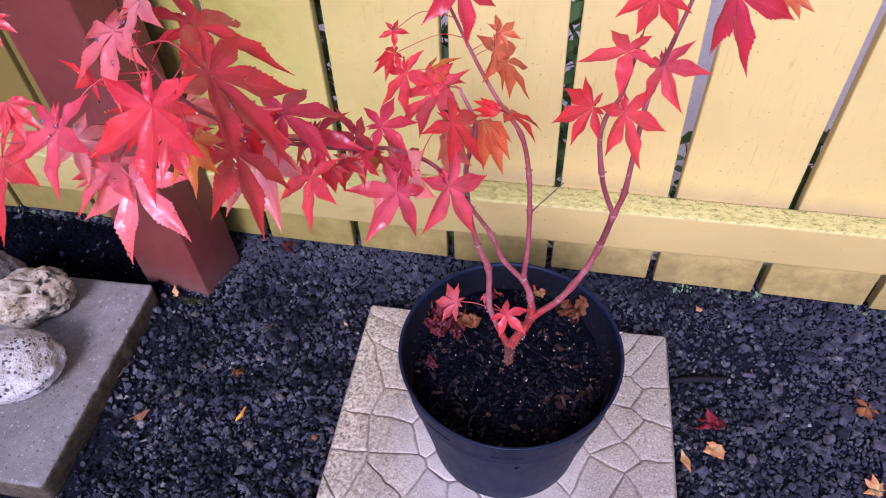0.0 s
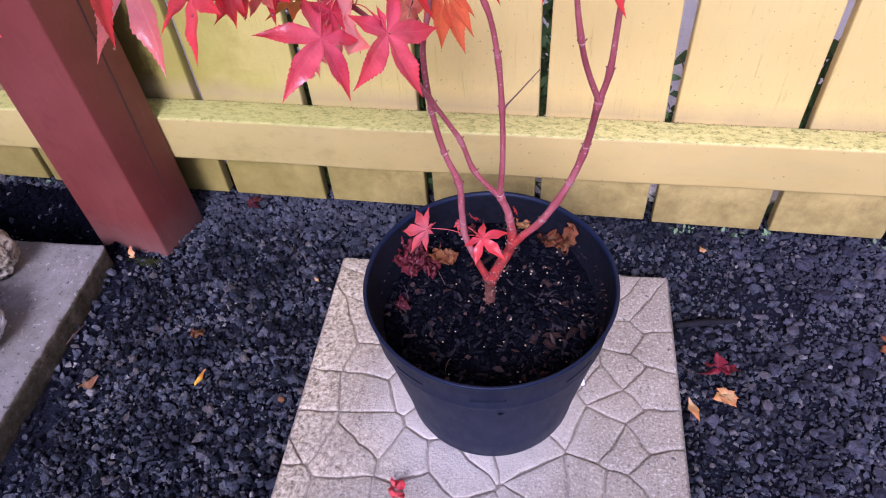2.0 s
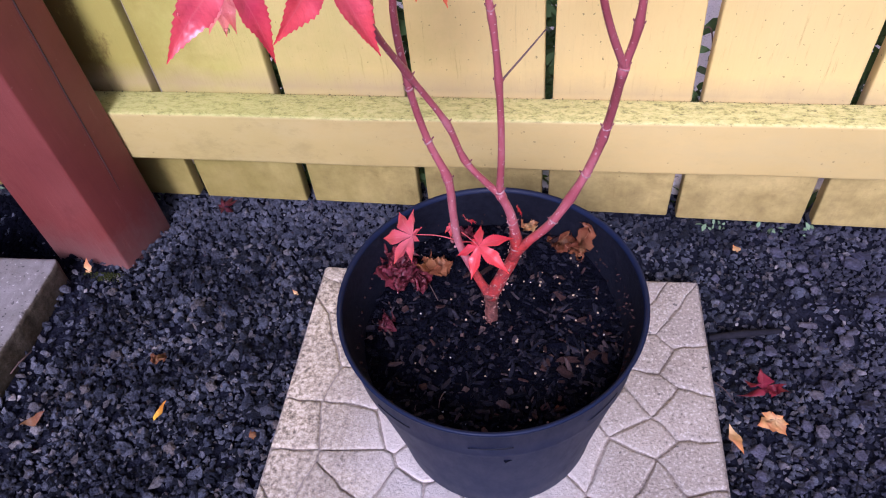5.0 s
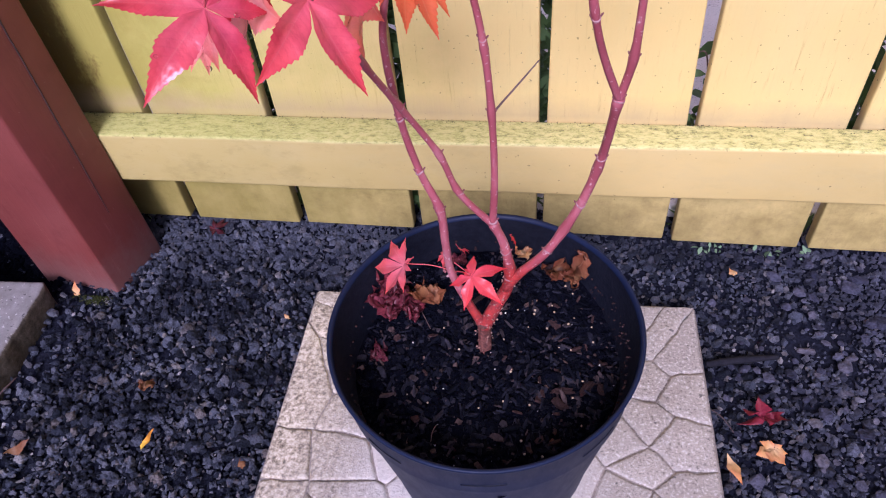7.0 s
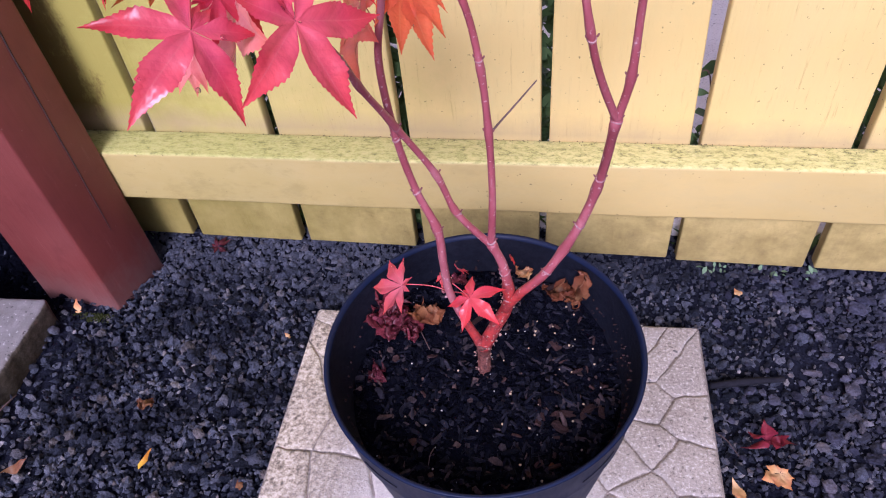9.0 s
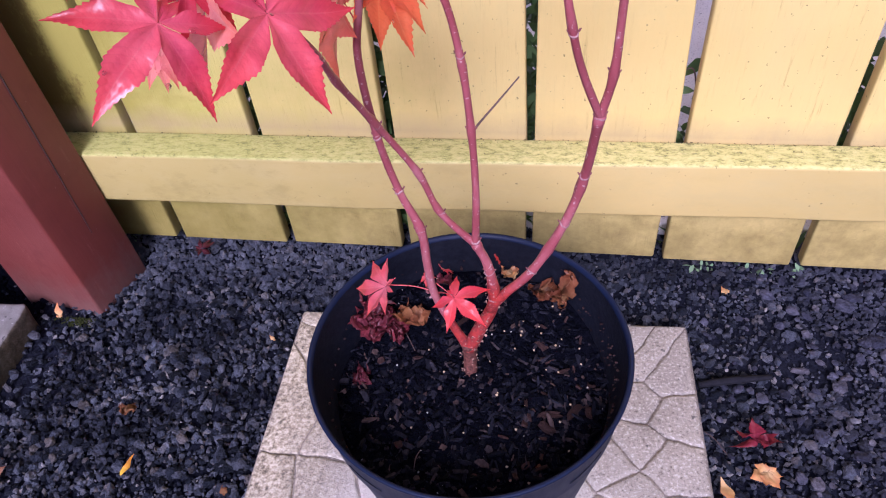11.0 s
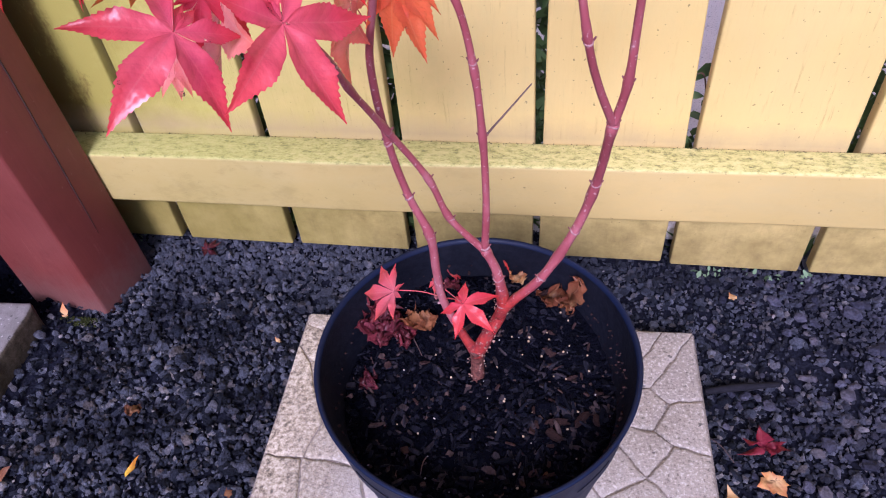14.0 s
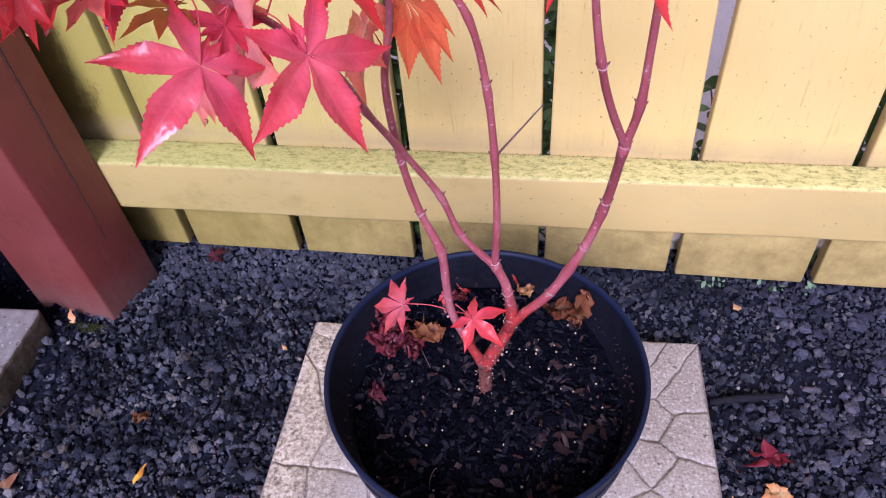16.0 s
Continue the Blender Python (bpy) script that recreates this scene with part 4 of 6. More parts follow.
def make_fence():
    rnd = random.Random(3)
    right_edge = 0.126 - 0.0055
    for i in range(-15, 15):
        x1 = right_edge + PITCH * i - (0.001 if i else 0) + rnd.uniform(-0.0015, 0.0015)
        x0 = x1 - PITCH + GAP + rnd.uniform(-0.001, 0.001)
        foot = {0: 0.004, 1: 0.013, 2: 0.010, 3: 0.010}.get(i, rnd.uniform(0.0, 0.008))
        bm = box(x0 + 0.0057, x1 + 0.0057, 0, 0.018, foot, 1.25, 0.0022)
        lean, worn = rnd.uniform(-0.003, 0.003), {1: 0.042, 0: 0.018}.get(i, 0.0)
        bmesh.ops.bisect_plane(bm, geom=bm.verts[:] + bm.edges[:] + bm.faces[:], plane_co=(0, 0, 0.18), plane_no=(0, 0, 1))
        for v in bm.verts:
            if v.co.x > (x0 + x1) / 2:
                v.co.x -= worn * max(0.0, v.co.z - 0.18)
            v.co.x += lean * v.co.z
        part("board", bm, FENCE, fence)
    bm = box(-2.45, 2.40, -0.048, -0.0005, 0.1155, 0.1885, 0.004, 4)
    bmesh.ops.subdivide_edges(bm, edges=[e for e in bm.edges if abs((e.verts[0].co - e.verts[1].co).x) > 1], cuts=150)
    for v in bm.verts:
        x = v.co.x
        if v.co.y < -0.02:
            v.co.y += 0.007 * max(0.0, min(1.0, (x + 0.10) / 0.5)) + 0.0010 * noise.noise(Vector((x * 6, 0, 0)))
        v.co.z += rail_rise(x) + 0.0008 * noise.noise(Vector((x * 7, v.co.z * 9, 4.0)))
    part("rail", bm, RAIL, fence, "yellow rail with mossy weathered top")
    part("rail", box(-2.45, 2.40, -0.050, -0.0005, 0.92, 0.995, 0.004, 3), RAIL, fence, "yellow rail with mossy weathered top")
    for i in range(-14, 14):
        for dx in (0.035, 0.115):
            bm = bmesh.new()
            bmesh.ops.create_uvsphere(bm, u_segments=8, v_segments=5, radius=0.0026)
            for v in bm.verts:
                v.co = Vector((v.co.x + right_edge + PITCH * i - dx, v.co.y * 0.4, v.co.z + 0.95 + 0.012 * (dx > 0.1)))
            part("nail", bm, HOLE, fence)


make_fence()


# ---- red post in front of the fence ----
def make_post():
    post = thing("wooden_post", pose(-0.409, 0.688, -0.03, 0, -1.9, -10.5), "square red-brown painted timber post standing in gravel", "post")
    bm = box(-0.131, 0.0, 0.0, 0.092, -0.05, 1.35, 0.003, 3)
    part("post", bm, POST, post)
    # a drying crack down the side
    bm = bmesh.new()
    n = 24
    rows = []
    for k in range(n + 1):
        u = k / n
        z = 0.13 + 0.52 * u
        w = 0.0008 * math.sin(math.pi * u) ** 0.5 + 0.0001
        y = 0.050 + 0.018 * u + 0.0012 * noise.noise(Vector((0, 0, z * 40)))
        rows.append((bm.verts.new((0.0008, y - w, z)), bm.verts.new((-0.004, y, z)), bm.verts.new((0.0008, y + w, z))))
    for a, b in zip(rows, rows[1:]):
        bm.faces.new((a[0], a[1], b[1], b[0]))
        bm.faces.new((a[1], a[2], b[2], b[1]))
        bm.faces.new((a[2], a[0], b[0], b[2]))
    part("crack", bm, HOLE, post, "dark drying crack in the timber")


make_post()


# ---- what shows through the gaps: weeds and a pale path behind the fence ----
def make_behind():
    bm = box(-6, 6, 0.893, 3.6, -0.03, 0.012, 0.004)
    tagged(part("path", bm, PATH_GREY), "pale grey concrete path behind the fence", "path", kind="structure")
    # out of view, added so that sunlight bounces onto the path
    bm = box(-7, 7, 2.7, 2.9, -0.1, 3.0, 0.01)
    tagged(part("bounce_wall", bm, BOUNCE_WALL), "unseen pale wall added to bounce sunlight onto the path", "wall", kind="structure")
    bm = bmesh.new()
    rnd = random.Random(11)
    for x, count, low, tall in ((-0.036, 650, 0, 0.5), (0.135, 520, 0, 0.5), (0.285, 24, -0.01, 0.012), (0.31, 40, 0.12, 0.18), (0.31, 6, 0.225, 0.245), (0.455, 24, -0.01, 0.012), (0.475, 200, 0.12, 0.27),
                                (-0.36, 30, 0, 0.12), (0.62, 30, 0, 0.14), (-0.20, 650, 0, 0.5)):
        for _ in range(count):
            px, py = x + rnd.gauss(0, 0.035), rnd.uniform(0.86, 0.96)
            z = rnd.uniform(low, tall)
            m = pose(px, py, z, rnd.uniform(-70, 70), rnd.uniform(-70, 70), rnd.uniform(0, 360))
            s = rnd.uniform(0.010, 0.022)
            ring = [m @ Vector((s * a, s * b, s * c)) for a, b, c in ((0, -1, 0), (0.45, -0.2, 0.12), (0.3, 0.5, 0.1), (0, 1.1, -0.1), (-0.3, 0.5, 0.1), (-0.45, -0.2, 0.12))]
            bm.faces.new([bm.verts.new(p) for p in ring])
    ob = part("weeds", bm, GREEN)
    tagged(ob, "green weeds growing behind the fence boards", "weeds", kind="stuff")


make_behind()


# ---- patterned paving slab under the pot ----
def clip(poly, a, b):
    """The part of a convex polygon that is nearer to a than to b."""
    out = []
    mx, my, dx, dy = (a[0] + b[0]) / 2, (a[1] + b[1]) / 2, b[0] - a[0], b[1] - a[1]
    side = [(p[0] - mx) * dx + (p[1] - my) * dy for p in poly]
    for i, p in enumerate(poly):
        q, s, t = poly[(i + 1) % len(poly)], side[i], side[(i + 1) % len(poly)]
        if s <= 0:
            out.append(p)
        if s * t < 0:
            u = s / (s - t)
            out.append((p[0] + (q[0] - p[0]) * u, p[1] + (q[1] - p[1]) * u))
    return out


def make_paver():
    paver = thing("paving_slab", pose(PAVER_AT[0], PAVER_AT[1], 0, 0, 0, PAVER_TURN), "buff concrete slab with a crazy-paving pattern under the pot", "paving slab")
    S = PAVER_SIZE
    part("base", box(0, S, -S, 0, -0.012, PAVER_TOP - 0.0026, 0.004, 2), JOINT, paver, "darker recessed joints")
    near_post = [(0.006, -0.151), (0.005, -0.224), (0.008, -0.267), (-0.014, -0.285), (0.088, -0.349), (0.112, -0.048), (0.093, -0.175), (0.089, -0.209), (0.096, -0.269), (0.142, -0.295), (0.193, -0.288),
                 (0.131, -0.349), (0.155, -0.333), (0.080, -0.292), (0.102, -0.072), (0.090, -0.113), (0.173, -0.238), (0.126, -0.197), (0.210, -0.267), (0.143, -0.156), (-0.007, -0.346)]
    far_side = [(0.294, -0.347), (0.306, -0.323), (0.339, -0.318), (0.362, -0.235), (0.387, -0.251), (0.410, -0.234), (0.378, -0.321), (0.376, -0.201), (0.406, -0.174), (0.386, -0.157), (0.362, -0.176),
                (0.391, -0.099), (0.421, -0.115), (0.415, -0.075), (0.371, -0.044), (0.392, -0.059), (0.351, -0.026), (0.263, -0.255), (0.328, -0.156), (0.304, -0.212), (0.421, -0.280)]
    seeds = near_post + far_side
    rnd = random.Random(8)
    for j in range(9):
        for i in range(9):
            p = ((i + 0.5 + 0.25 * (j % 2)) * S / 9, -(j + 0.5) * S / 9)
            hidden = math.hypot(p[0] - 0.24, p[1] + 0.12) < 0.12 or p[1] < -0.40 or (p[1] < -0.36 and p[0] > 0.17)
            if hidden and p[0] < S and all(math.hypot(p[0] - q[0], p[1] - q[1]) > 0.040 for q in seeds):
                seeds.append(p)
    for a in seeds:
        poly = [(0.002, -S + 0.002), (S - 0.002, -S + 0.002), (S - 0.002, -0.002), (0.002, -0.002)]
        for b in seeds:
            if b is not a and math.hypot(a[0] - b[0], a[1] - b[1]) < 0.25:
                poly = clip(poly, a, b)
        if len(poly) < 3:
            continue
        poly = [p for k, p in enumerate(poly) if math.dist(p, poly[k - 1]) > 1e-5]
        line = []
        for k, p in enumerate(poly):
            q, back = poly[(k + 1) % len(poly)], poly[k - 1]
            turn = [(p[0] + (o[0] - p[0]) * min(0.4, 0.0015 / math.dist(o, p)), p[1] + (o[1] - p[1]) * min(0.4, 0.0015 / math.dist(o, p))) for o in (back, q)]
            line += turn
            n = max(1, int(math.dist(p, q) / 0.010))
            line += [(p[0] + (q[0] - p[0]) * s / n, p[1] + (q[1] - p[1]) * s / n) for s in range(1, n)]
        flow = sum(p[0] * q[1] - q[0] * p[1] for p, q in zip(line, line[1:] + line[:1]))
        if flow < 0:
            line.reverse()
        h = PAVER_TOP + rnd.uniform(-0.0006, 0.0006)
        middle = [sum(p[k] for p in line) / len(line) for k in (0, 1)]
        bm = bmesh.new()
        rings = []
        for d, z in ((0.0003, PAVER_TOP - 0.0042), (0.0013, h - 0.0016), (0.0030, h - 0.0003), (0.0048, h)):
            ring = []
            for k, p in enumerate(line):
                way = Vector((middle[0] - p[0], middle[1] - p[1])).normalized()
                w = Vector((p[0] * 45, p[1] * 45, 2.0))
                rim = 1.0 if 0.003 < p[0] < S - 0.003 and -S + 0.003 < p[1] < -0.003 else 0.15
                chew = d * (1 + 0.55 * noise.noise(w * 4))
                ring.append(bm.verts.new((p[0] + way.x * chew + 0.0036 * rim * noise.noise(w), p[1] + way.y * chew + 0.0036 * rim * noise.noise(w + Vector((7, 3, 1))),
                                          z + 0.0004 * noise.noise(w * 3))))
            rings.append(ring)
        for r, s in zip(rings, rings[1:]):
            for k in range(len(r)):
                bm.faces.new((r[k], r[(k + 1) % len(r)], s[(k + 1) % len(r)], s[k]))
        bm.faces.new(rings[-1])
        part("stone_facet", bm, PAVER, paver)


make_paver()


# ---- plain grey slab with three stones on it ----
def make_slab():
    bm = box(-0.46, 0.0, -0.345, 0.0, -0.012, 0.036, 0.008, 5)
    bmesh.ops.subdivide_edges(bm, edges=[e for e in bm.edges if e.calc_length() > 0.1], cuts=60, use_grid_fill=True)
    for v in bm.verts:
        # one corner is worn round
        cx, cy = v.co.x + 0.014, v.co.y + 0.014
        if cx > 0 and cy > 0 and math.hypot(cx, cy) > 0.014:
            k = 0.014 / math.hypot(cx, cy)
            v.co.x, v.co.y = cx * k - 0.014, cy * k - 0.014
        side = 1.0 if v.co.z < 0.030 else 0.45
        v.co += Vector((0.0022, 0.0022, 0.0009)) * side * (noise.noise(v.co * 40) + 0.6 * noise.noise(v.co * 110))
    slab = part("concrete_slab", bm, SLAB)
    slab.matrix_basis = pose(-0.487, 0.673, 0, 0, 0, 2.4)
    tagged(slab, "plain grey concrete slab with worn rounded edges", "concrete slab")


def make_stone(name, at, size, turn, material, label, seed, rough=0.22, pits=0.0):
    bm = bmesh.new()
    bmesh.ops.create_icosphere(bm, subdivisions=5, radius=1.0)
    off = Vector((seed * 3.1, seed * 1.7, seed))
    for v in bm.verts:
        p = v.co.copy()
        d = 1 + rough * noise.noise(p * 1.1 + off) + rough * 0.55 * noise.noise(p * 2.6 + off) + rough * 0.2 * noise.noise(p * 7 + off)
        if pits:
            c = noise.noise(p * 4.2 + off * 2)
            d -= pits * max(0.0, c - 0.28) * 1.6
            d -= pits * 0.5 * max(0.0, noise.noise(p * 9 + off) - 0.3)
        v.co = Vector((p.x * size[0], p.y * size[1], p.z * size[2])) * d
    low = min(v.co.z for v in bm.verts)
    for v in bm.verts:
        v.co.z = max(v.co.z - low - 0.006, -0.001)
    ob = part(name, bm, material)
    ob.matrix_basis = pose(*at, 0, 0, turn)
    return tagged(ob, label, "stone")


make_slab()
make_stone("limestone_rock", (-0.635, 0.592, 0.036), (0.056, 0.042, 0.044), 25, LIMESTONE, "pitted yellowish limestone rock on the grey slab", 3, 0.28, 0.85)
make_stone("pale_stone", (-0.592, 0.474, 0.036), (0.070, 0.056, 0.042), 20, PALE_STONE, "rounded pale stone with black lichen on the slab", 7, 0.16)
make_stone("grey_stone", (-0.735, 0.615, 0.036), (0.06, 0.05, 0.034), -15, GREY_STONE, "dull grey stone lying on the concrete slab", 12, 0.2)


# ---- pot with compost ----
POT_X, POT_Y, RIM_Z, RIM_R, SOIL_Z = 0.100, 0.516, 0.225, 0.127, 0.166


def soil_rise(x, y):
    """The compost is banked up against the far wall of the pot; x and y from the pot's middle."""
    u = max(0.0, min(1.0, (y - 0.020) / 0.075))
    return 0.020 * u * u * (3 - 2 * u)


def make_pot():
    pot = thing("plant_pot", (POT_X, POT_Y, PAVER_TOP), "round black plastic nursery pot full of compost", "plant pot")
    h = RIM_Z - PAVER_TOP
    outer = [(0.090, 0.0), (0.0945, 0.0), (0.0965, 0.003), (0.1005, 0.035), (0.1190, h - 0.052), (0.1196, h - 0.050), (0.1212, h - 0.047), (0.1218, h - 0.042),
             (0.1245, h - 0.006), (0.1268, h - 0.004), (0.1275, h - 0.001), (0.1268, h + 0.0005)]
    inner = [(0.1245, h), (0.1232, h - 0.003), (0.1215, h - 0.012), (0.1195, h - 0.030), (0.1165, h - 0.040), (0.1150, h - 0.046), (0.1080, 0.09)]
    shell = [(r - 0.0022, z) for r, z in reversed(outer[3:9])]
    part("body", lathe(outer + inner[:3] + shell), POT, pot)
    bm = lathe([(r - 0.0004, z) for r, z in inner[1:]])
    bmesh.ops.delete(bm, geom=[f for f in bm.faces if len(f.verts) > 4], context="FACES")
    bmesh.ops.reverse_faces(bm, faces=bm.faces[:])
    part("inner_wall", bm, DARK_PLASTIC, pot, "black inside wall, darker than the outside")
    for a in (-122, -84, -40):
        bm = box(-0.017, 0.017, -0.0009, 0.0004, -0.0006, 0.0006, 0.0003, 1)
        bmesh.ops.subdivide_edges(bm, edges=[e for e in bm.edges if abs((e.verts[0].co - e.verts[1].co).x) > 0.02], cuts=6)
        r = 0.1229
        for v in bm.verts:
            t = radians(a) + v.co.x / r
            rr = r + v.co.y
            v.co = Vector((rr * math.cos(t), rr * math.sin(t), h - 0.030 + v.co.z * (1.4 + v.co.x * 50) + 0.05 * v.co.x))
        part("grip_slot", bm, DARK_PLASTIC, pot, "dark slot below the rim")
    return pot


def chunk_mesh(seed, material, slim):
    """One splintered piece of bark, a unit long: a thick flake with ragged ends."""
    rnd = random.Random(seed)
    rim = [(-0.5, -0.6), (-0.1, -1.0), (0.3, -0.9), (0.52, -0.5), (0.44, 0.1), (0.5, 0.7), (0.05, 1.0), (-0.3, 0.8), (-0.46, 0.2)]
    rim = [(x * rnd.uniform(0.8, 1.15), y * slim * 0.5 * rnd.uniform(0.7, 1.2)) for x, y in rim]
    n, thick = len(rim), 0.5 * slim * rnd.uniform(0.35, 0.7)
    verts = [(x, y, -thick) for x, y in rim] + [(x * 0.9, y * 0.88, thick * rnd.uniform(0.3, 1.0)) for x, y in rim] + [(rnd.uniform(-0.1, 0.1), 0, thick * rnd.uniform(0.6, 1.5))]
    faces = [(k, (k + 1) % n, n + (k + 1) % n, n + k) for k in range(n)] + [(n + k, n + (k + 1) % n, 2 * n) for k in range(n)]
    me = bpy.data.meshes.new("bark_chunk")
    me.from_pydata(verts, [], faces)
    me.materials.append(material)
    return me


def make_chunks(soil):
    """Larger bark pieces strewn on the compost, most of them on the side away from the leaf pile."""
    rnd = random.Random(29)
    dark = [chunk_mesh(300 + k, CHIP_SINGLE, rnd.uniform(0.14, 0.38)) for k in range(10)]
    brown = [chunk_mesh(320 + k, BROWN_CHIP, rnd.uniform(0.26, 0.45)) for k in range(5)]
    made = 0
    while made < 280:
        a, r = rnd.uniform(0, 2 * math.pi), 0.108 * math.sqrt(rnd.random())
        x, y = r * math.cos(a), r * math.sin(a)
        if rnd.random() > 0.55 + 4.5 * x - 2.5 * y or math.hypot(x + 0.002, y - 0.018) < 0.014:
            continue
        size = 0.006 + 0.013 * rnd.random() ** 2.0
        ob = new("bark_chunk", rnd.choice(brown if rnd.random() < 0.02 + 0.08 * (x > 0.04) else dark))
        ob.parent = soil
        ob.matrix_basis = pose(x, y, 0.001 + 0.006 * rnd.random() + soil_rise(x, y), rnd.gauss(0, 24), rnd.gauss(0, 24), rnd.uniform(0, 360)) @ Matrix.Diagonal((size, size, size, 1))
        made += 1
    for x, y, size, turn in ((0.066, -0.023, 0.020, 10), (0.085, -0.019, 0.018, 60), (0.097, -0.018, 0.012, 100), (0.064, -0.035, 0.015, 150), (0.062, -0.070, 0.012, 30)):
        ob = new("bark_chunk", rnd.choice(brown))
        ob.parent = soil
        ob.matrix_basis = pose(x, y, 0.006, rnd.gauss(0, 10), rnd.gauss(0, 10), turn) @ Matrix.Diagonal((size, size, size, 1))


def make_compost():
    bm = bmesh.new()
    rings = [[bm.verts.new((0, 0, 0))]]
    for j in range(1, 26):
        r = 0.1150 * j / 25
        ring = []
        for i in range(72):
            a = 2 * math.pi * i / 72
            x, y = r * math.cos(a), r * math.sin(a)
            z = 0.004 * noise.noise(Vector((x * 30, y * 30, 0))) + 0.003 * noise.noise(Vector((x * 90, y * 90, 5))) + 0.004 * math.exp(-((x + 0.002) ** 2 + (y - 0.018) ** 2) / 0.0006) + soil_rise(x, y)
            ring.append(bm.verts.new((x, y, z)))
        rings.append(ring)
    for i in range(72):
        bm.faces.new((rings[0][0], rings[1][i], rings[1][(i + 1) % 72]))
    for a, b in zip(rings[1:], rings[2:]):
        for i in range(72):
            bm.faces.new((a[i], b[i], b[(i + 1) % 72], a[(i + 1) % 72]))
    soil = part("compost", bm, COMPOST)
    soil.location = (POT_X, POT_Y, SOIL_Z)
    tagged(soil, "black moist compost with bark bits in the pot", "compost", kind="stuff")
    rng = np.random.default_rng(21)

    def spread(n, lift):
        a, r = rng.uniform(0, 2 * np.pi, n), 0.112 * np.sqrt(rng.uniform(0, 1, n))
        x, y = r * np.cos(a), r * np.sin(a)
        return np.stack([x, y, lift + 0.004 * np.exp(-((x + 0.002) ** 2 + (y - 0.018) ** 2) / 0.0006) + rng.uniform(-0.001, 0.003, n) + [soil_rise(*q) for q in zip(x, y)]], 1)

    scatter("crumbs", spread(3200, 0.0), rng.uniform(0.0008, 0.0028, 3200), 0.7, COMPOST, soil, seed=22)
    scatter("clods", spread(700, -0.001), 0.0025 + 0.0045 * rng.random(700) ** 2, 0.6, COMPOST, soil, "small black clods", seed=26, sharp=0.5, fine=2)
    slivers("bark_chips", spread(2200, 0.0005), 0.0022 + 0.011 * rng.random(2200) ** 2.6, CHIP, soil, "dark splintered bark chips", seed=23, slim=0.45)
    slivers("brown_chips", spread(20, 0.003), rng.uniform(0.005, 0.011, 20), BROWN_CHIP, soil, "red-brown bark chips", seed=24, slim=0.6)
    make_chunks(soil)
    at = np.concatenate([spread(12, 0.004), spread(26, 0.004)[:, :] * (0.45, 0.8, 1.0) + (0.06, 0.0, 0.0)])
    at = at[np.hypot(at[:, 0], at[:, 1]) < 0.110]
    scatter("feed_beads", at, rng.uniform(0.0007, 0.0012, len(at)), 0.95, BEAD, soil, "tan plant food beads", seed=27, sharp=0.1, long=0.1)
    scatter("grit", spread(46, 0.003), rng.uniform(0.0004, 0.0008, 46), 0.9, PALE_BIT, soil, "pale specks of grit", seed=25)


def make_splashes():
    rng = np.random.default_rng(71)
    n = 320
    a = np.concatenate([rng.uniform(0, 2 * np.pi, n // 2), rng.normal(-0.1, 0.6, n - n // 2)])
    h = 0.032 * rng.random(n) ** 1.3
    r = 0.1140 + 0.10 * h
    ob = scatter("dirt_splashes", np.stack([POT_X + r * np.cos(a), POT_Y + r * np.sin(a), SOIL_Z + 0.004 + h], 1), rng.uniform(0.0004, 0.0013, n), 0.7, BROWN_CHIP, seed=72)
    tagged(ob, "brown dirt specks on the pot's inside wall", "dirt", kind="stuff")


make_pot()
make_compost()
make_splashes()
# a small white bit on the paver, close to the pot's side
make_stone("white_chip", (0.2065, 0.531, PAVER_TOP), (0.0035, 0.0060, 0.0070), 20, WHITE_CHIP, "small bright white bit beside the pot", 5, 0.3)


# ---- the young maple: stems ----
maple = thing("maple_tree", (0, 0, 0), "young potted red maple with purplish stems and autumn leaves", "tree")


STEM_LINE = []


def stem(name, points, nodes=(), label=""):
    STEM_LINE.extend(Vector(q[:3]) for q in spline(points, 8) if q[2] > 0.4)
    part(name, tube(points, 12, 8, 0.05, nodes), BARK, maple, label)


def ring_at(x, y, z, r, way):
    """A pale bud scar round a stem."""
    bm = bmesh.new()
    q = Vector(way).to_track_quat("Z", "Y").to_matrix().to_4x4()
    profile = [(r * 0.76, -0.0008), (r * 0.97, -0.0004), (r * 1.0, 0.0), (r * 0.96, 0.0004), (r * 0.76, 0.0008)]
    rings = [[bm.verts.new(q @ Vector((a * math.cos(t), a * math.sin(t), h + 0.0007 * math.sin(t * 2 + x * 99)))) for t in (2 * math.pi * k / 12 for k in range(12))] for a, h in profile]
    for a, b in zip(rings, rings[1:]):
        for k in range(12):
            bm.faces.new((a[k], a[(k + 1) % 12], b[(k + 1) % 12], b[k]))
    ob = part("bud_scar", bm, NODE_RING, maple)
    ob.location = (x, y, z)


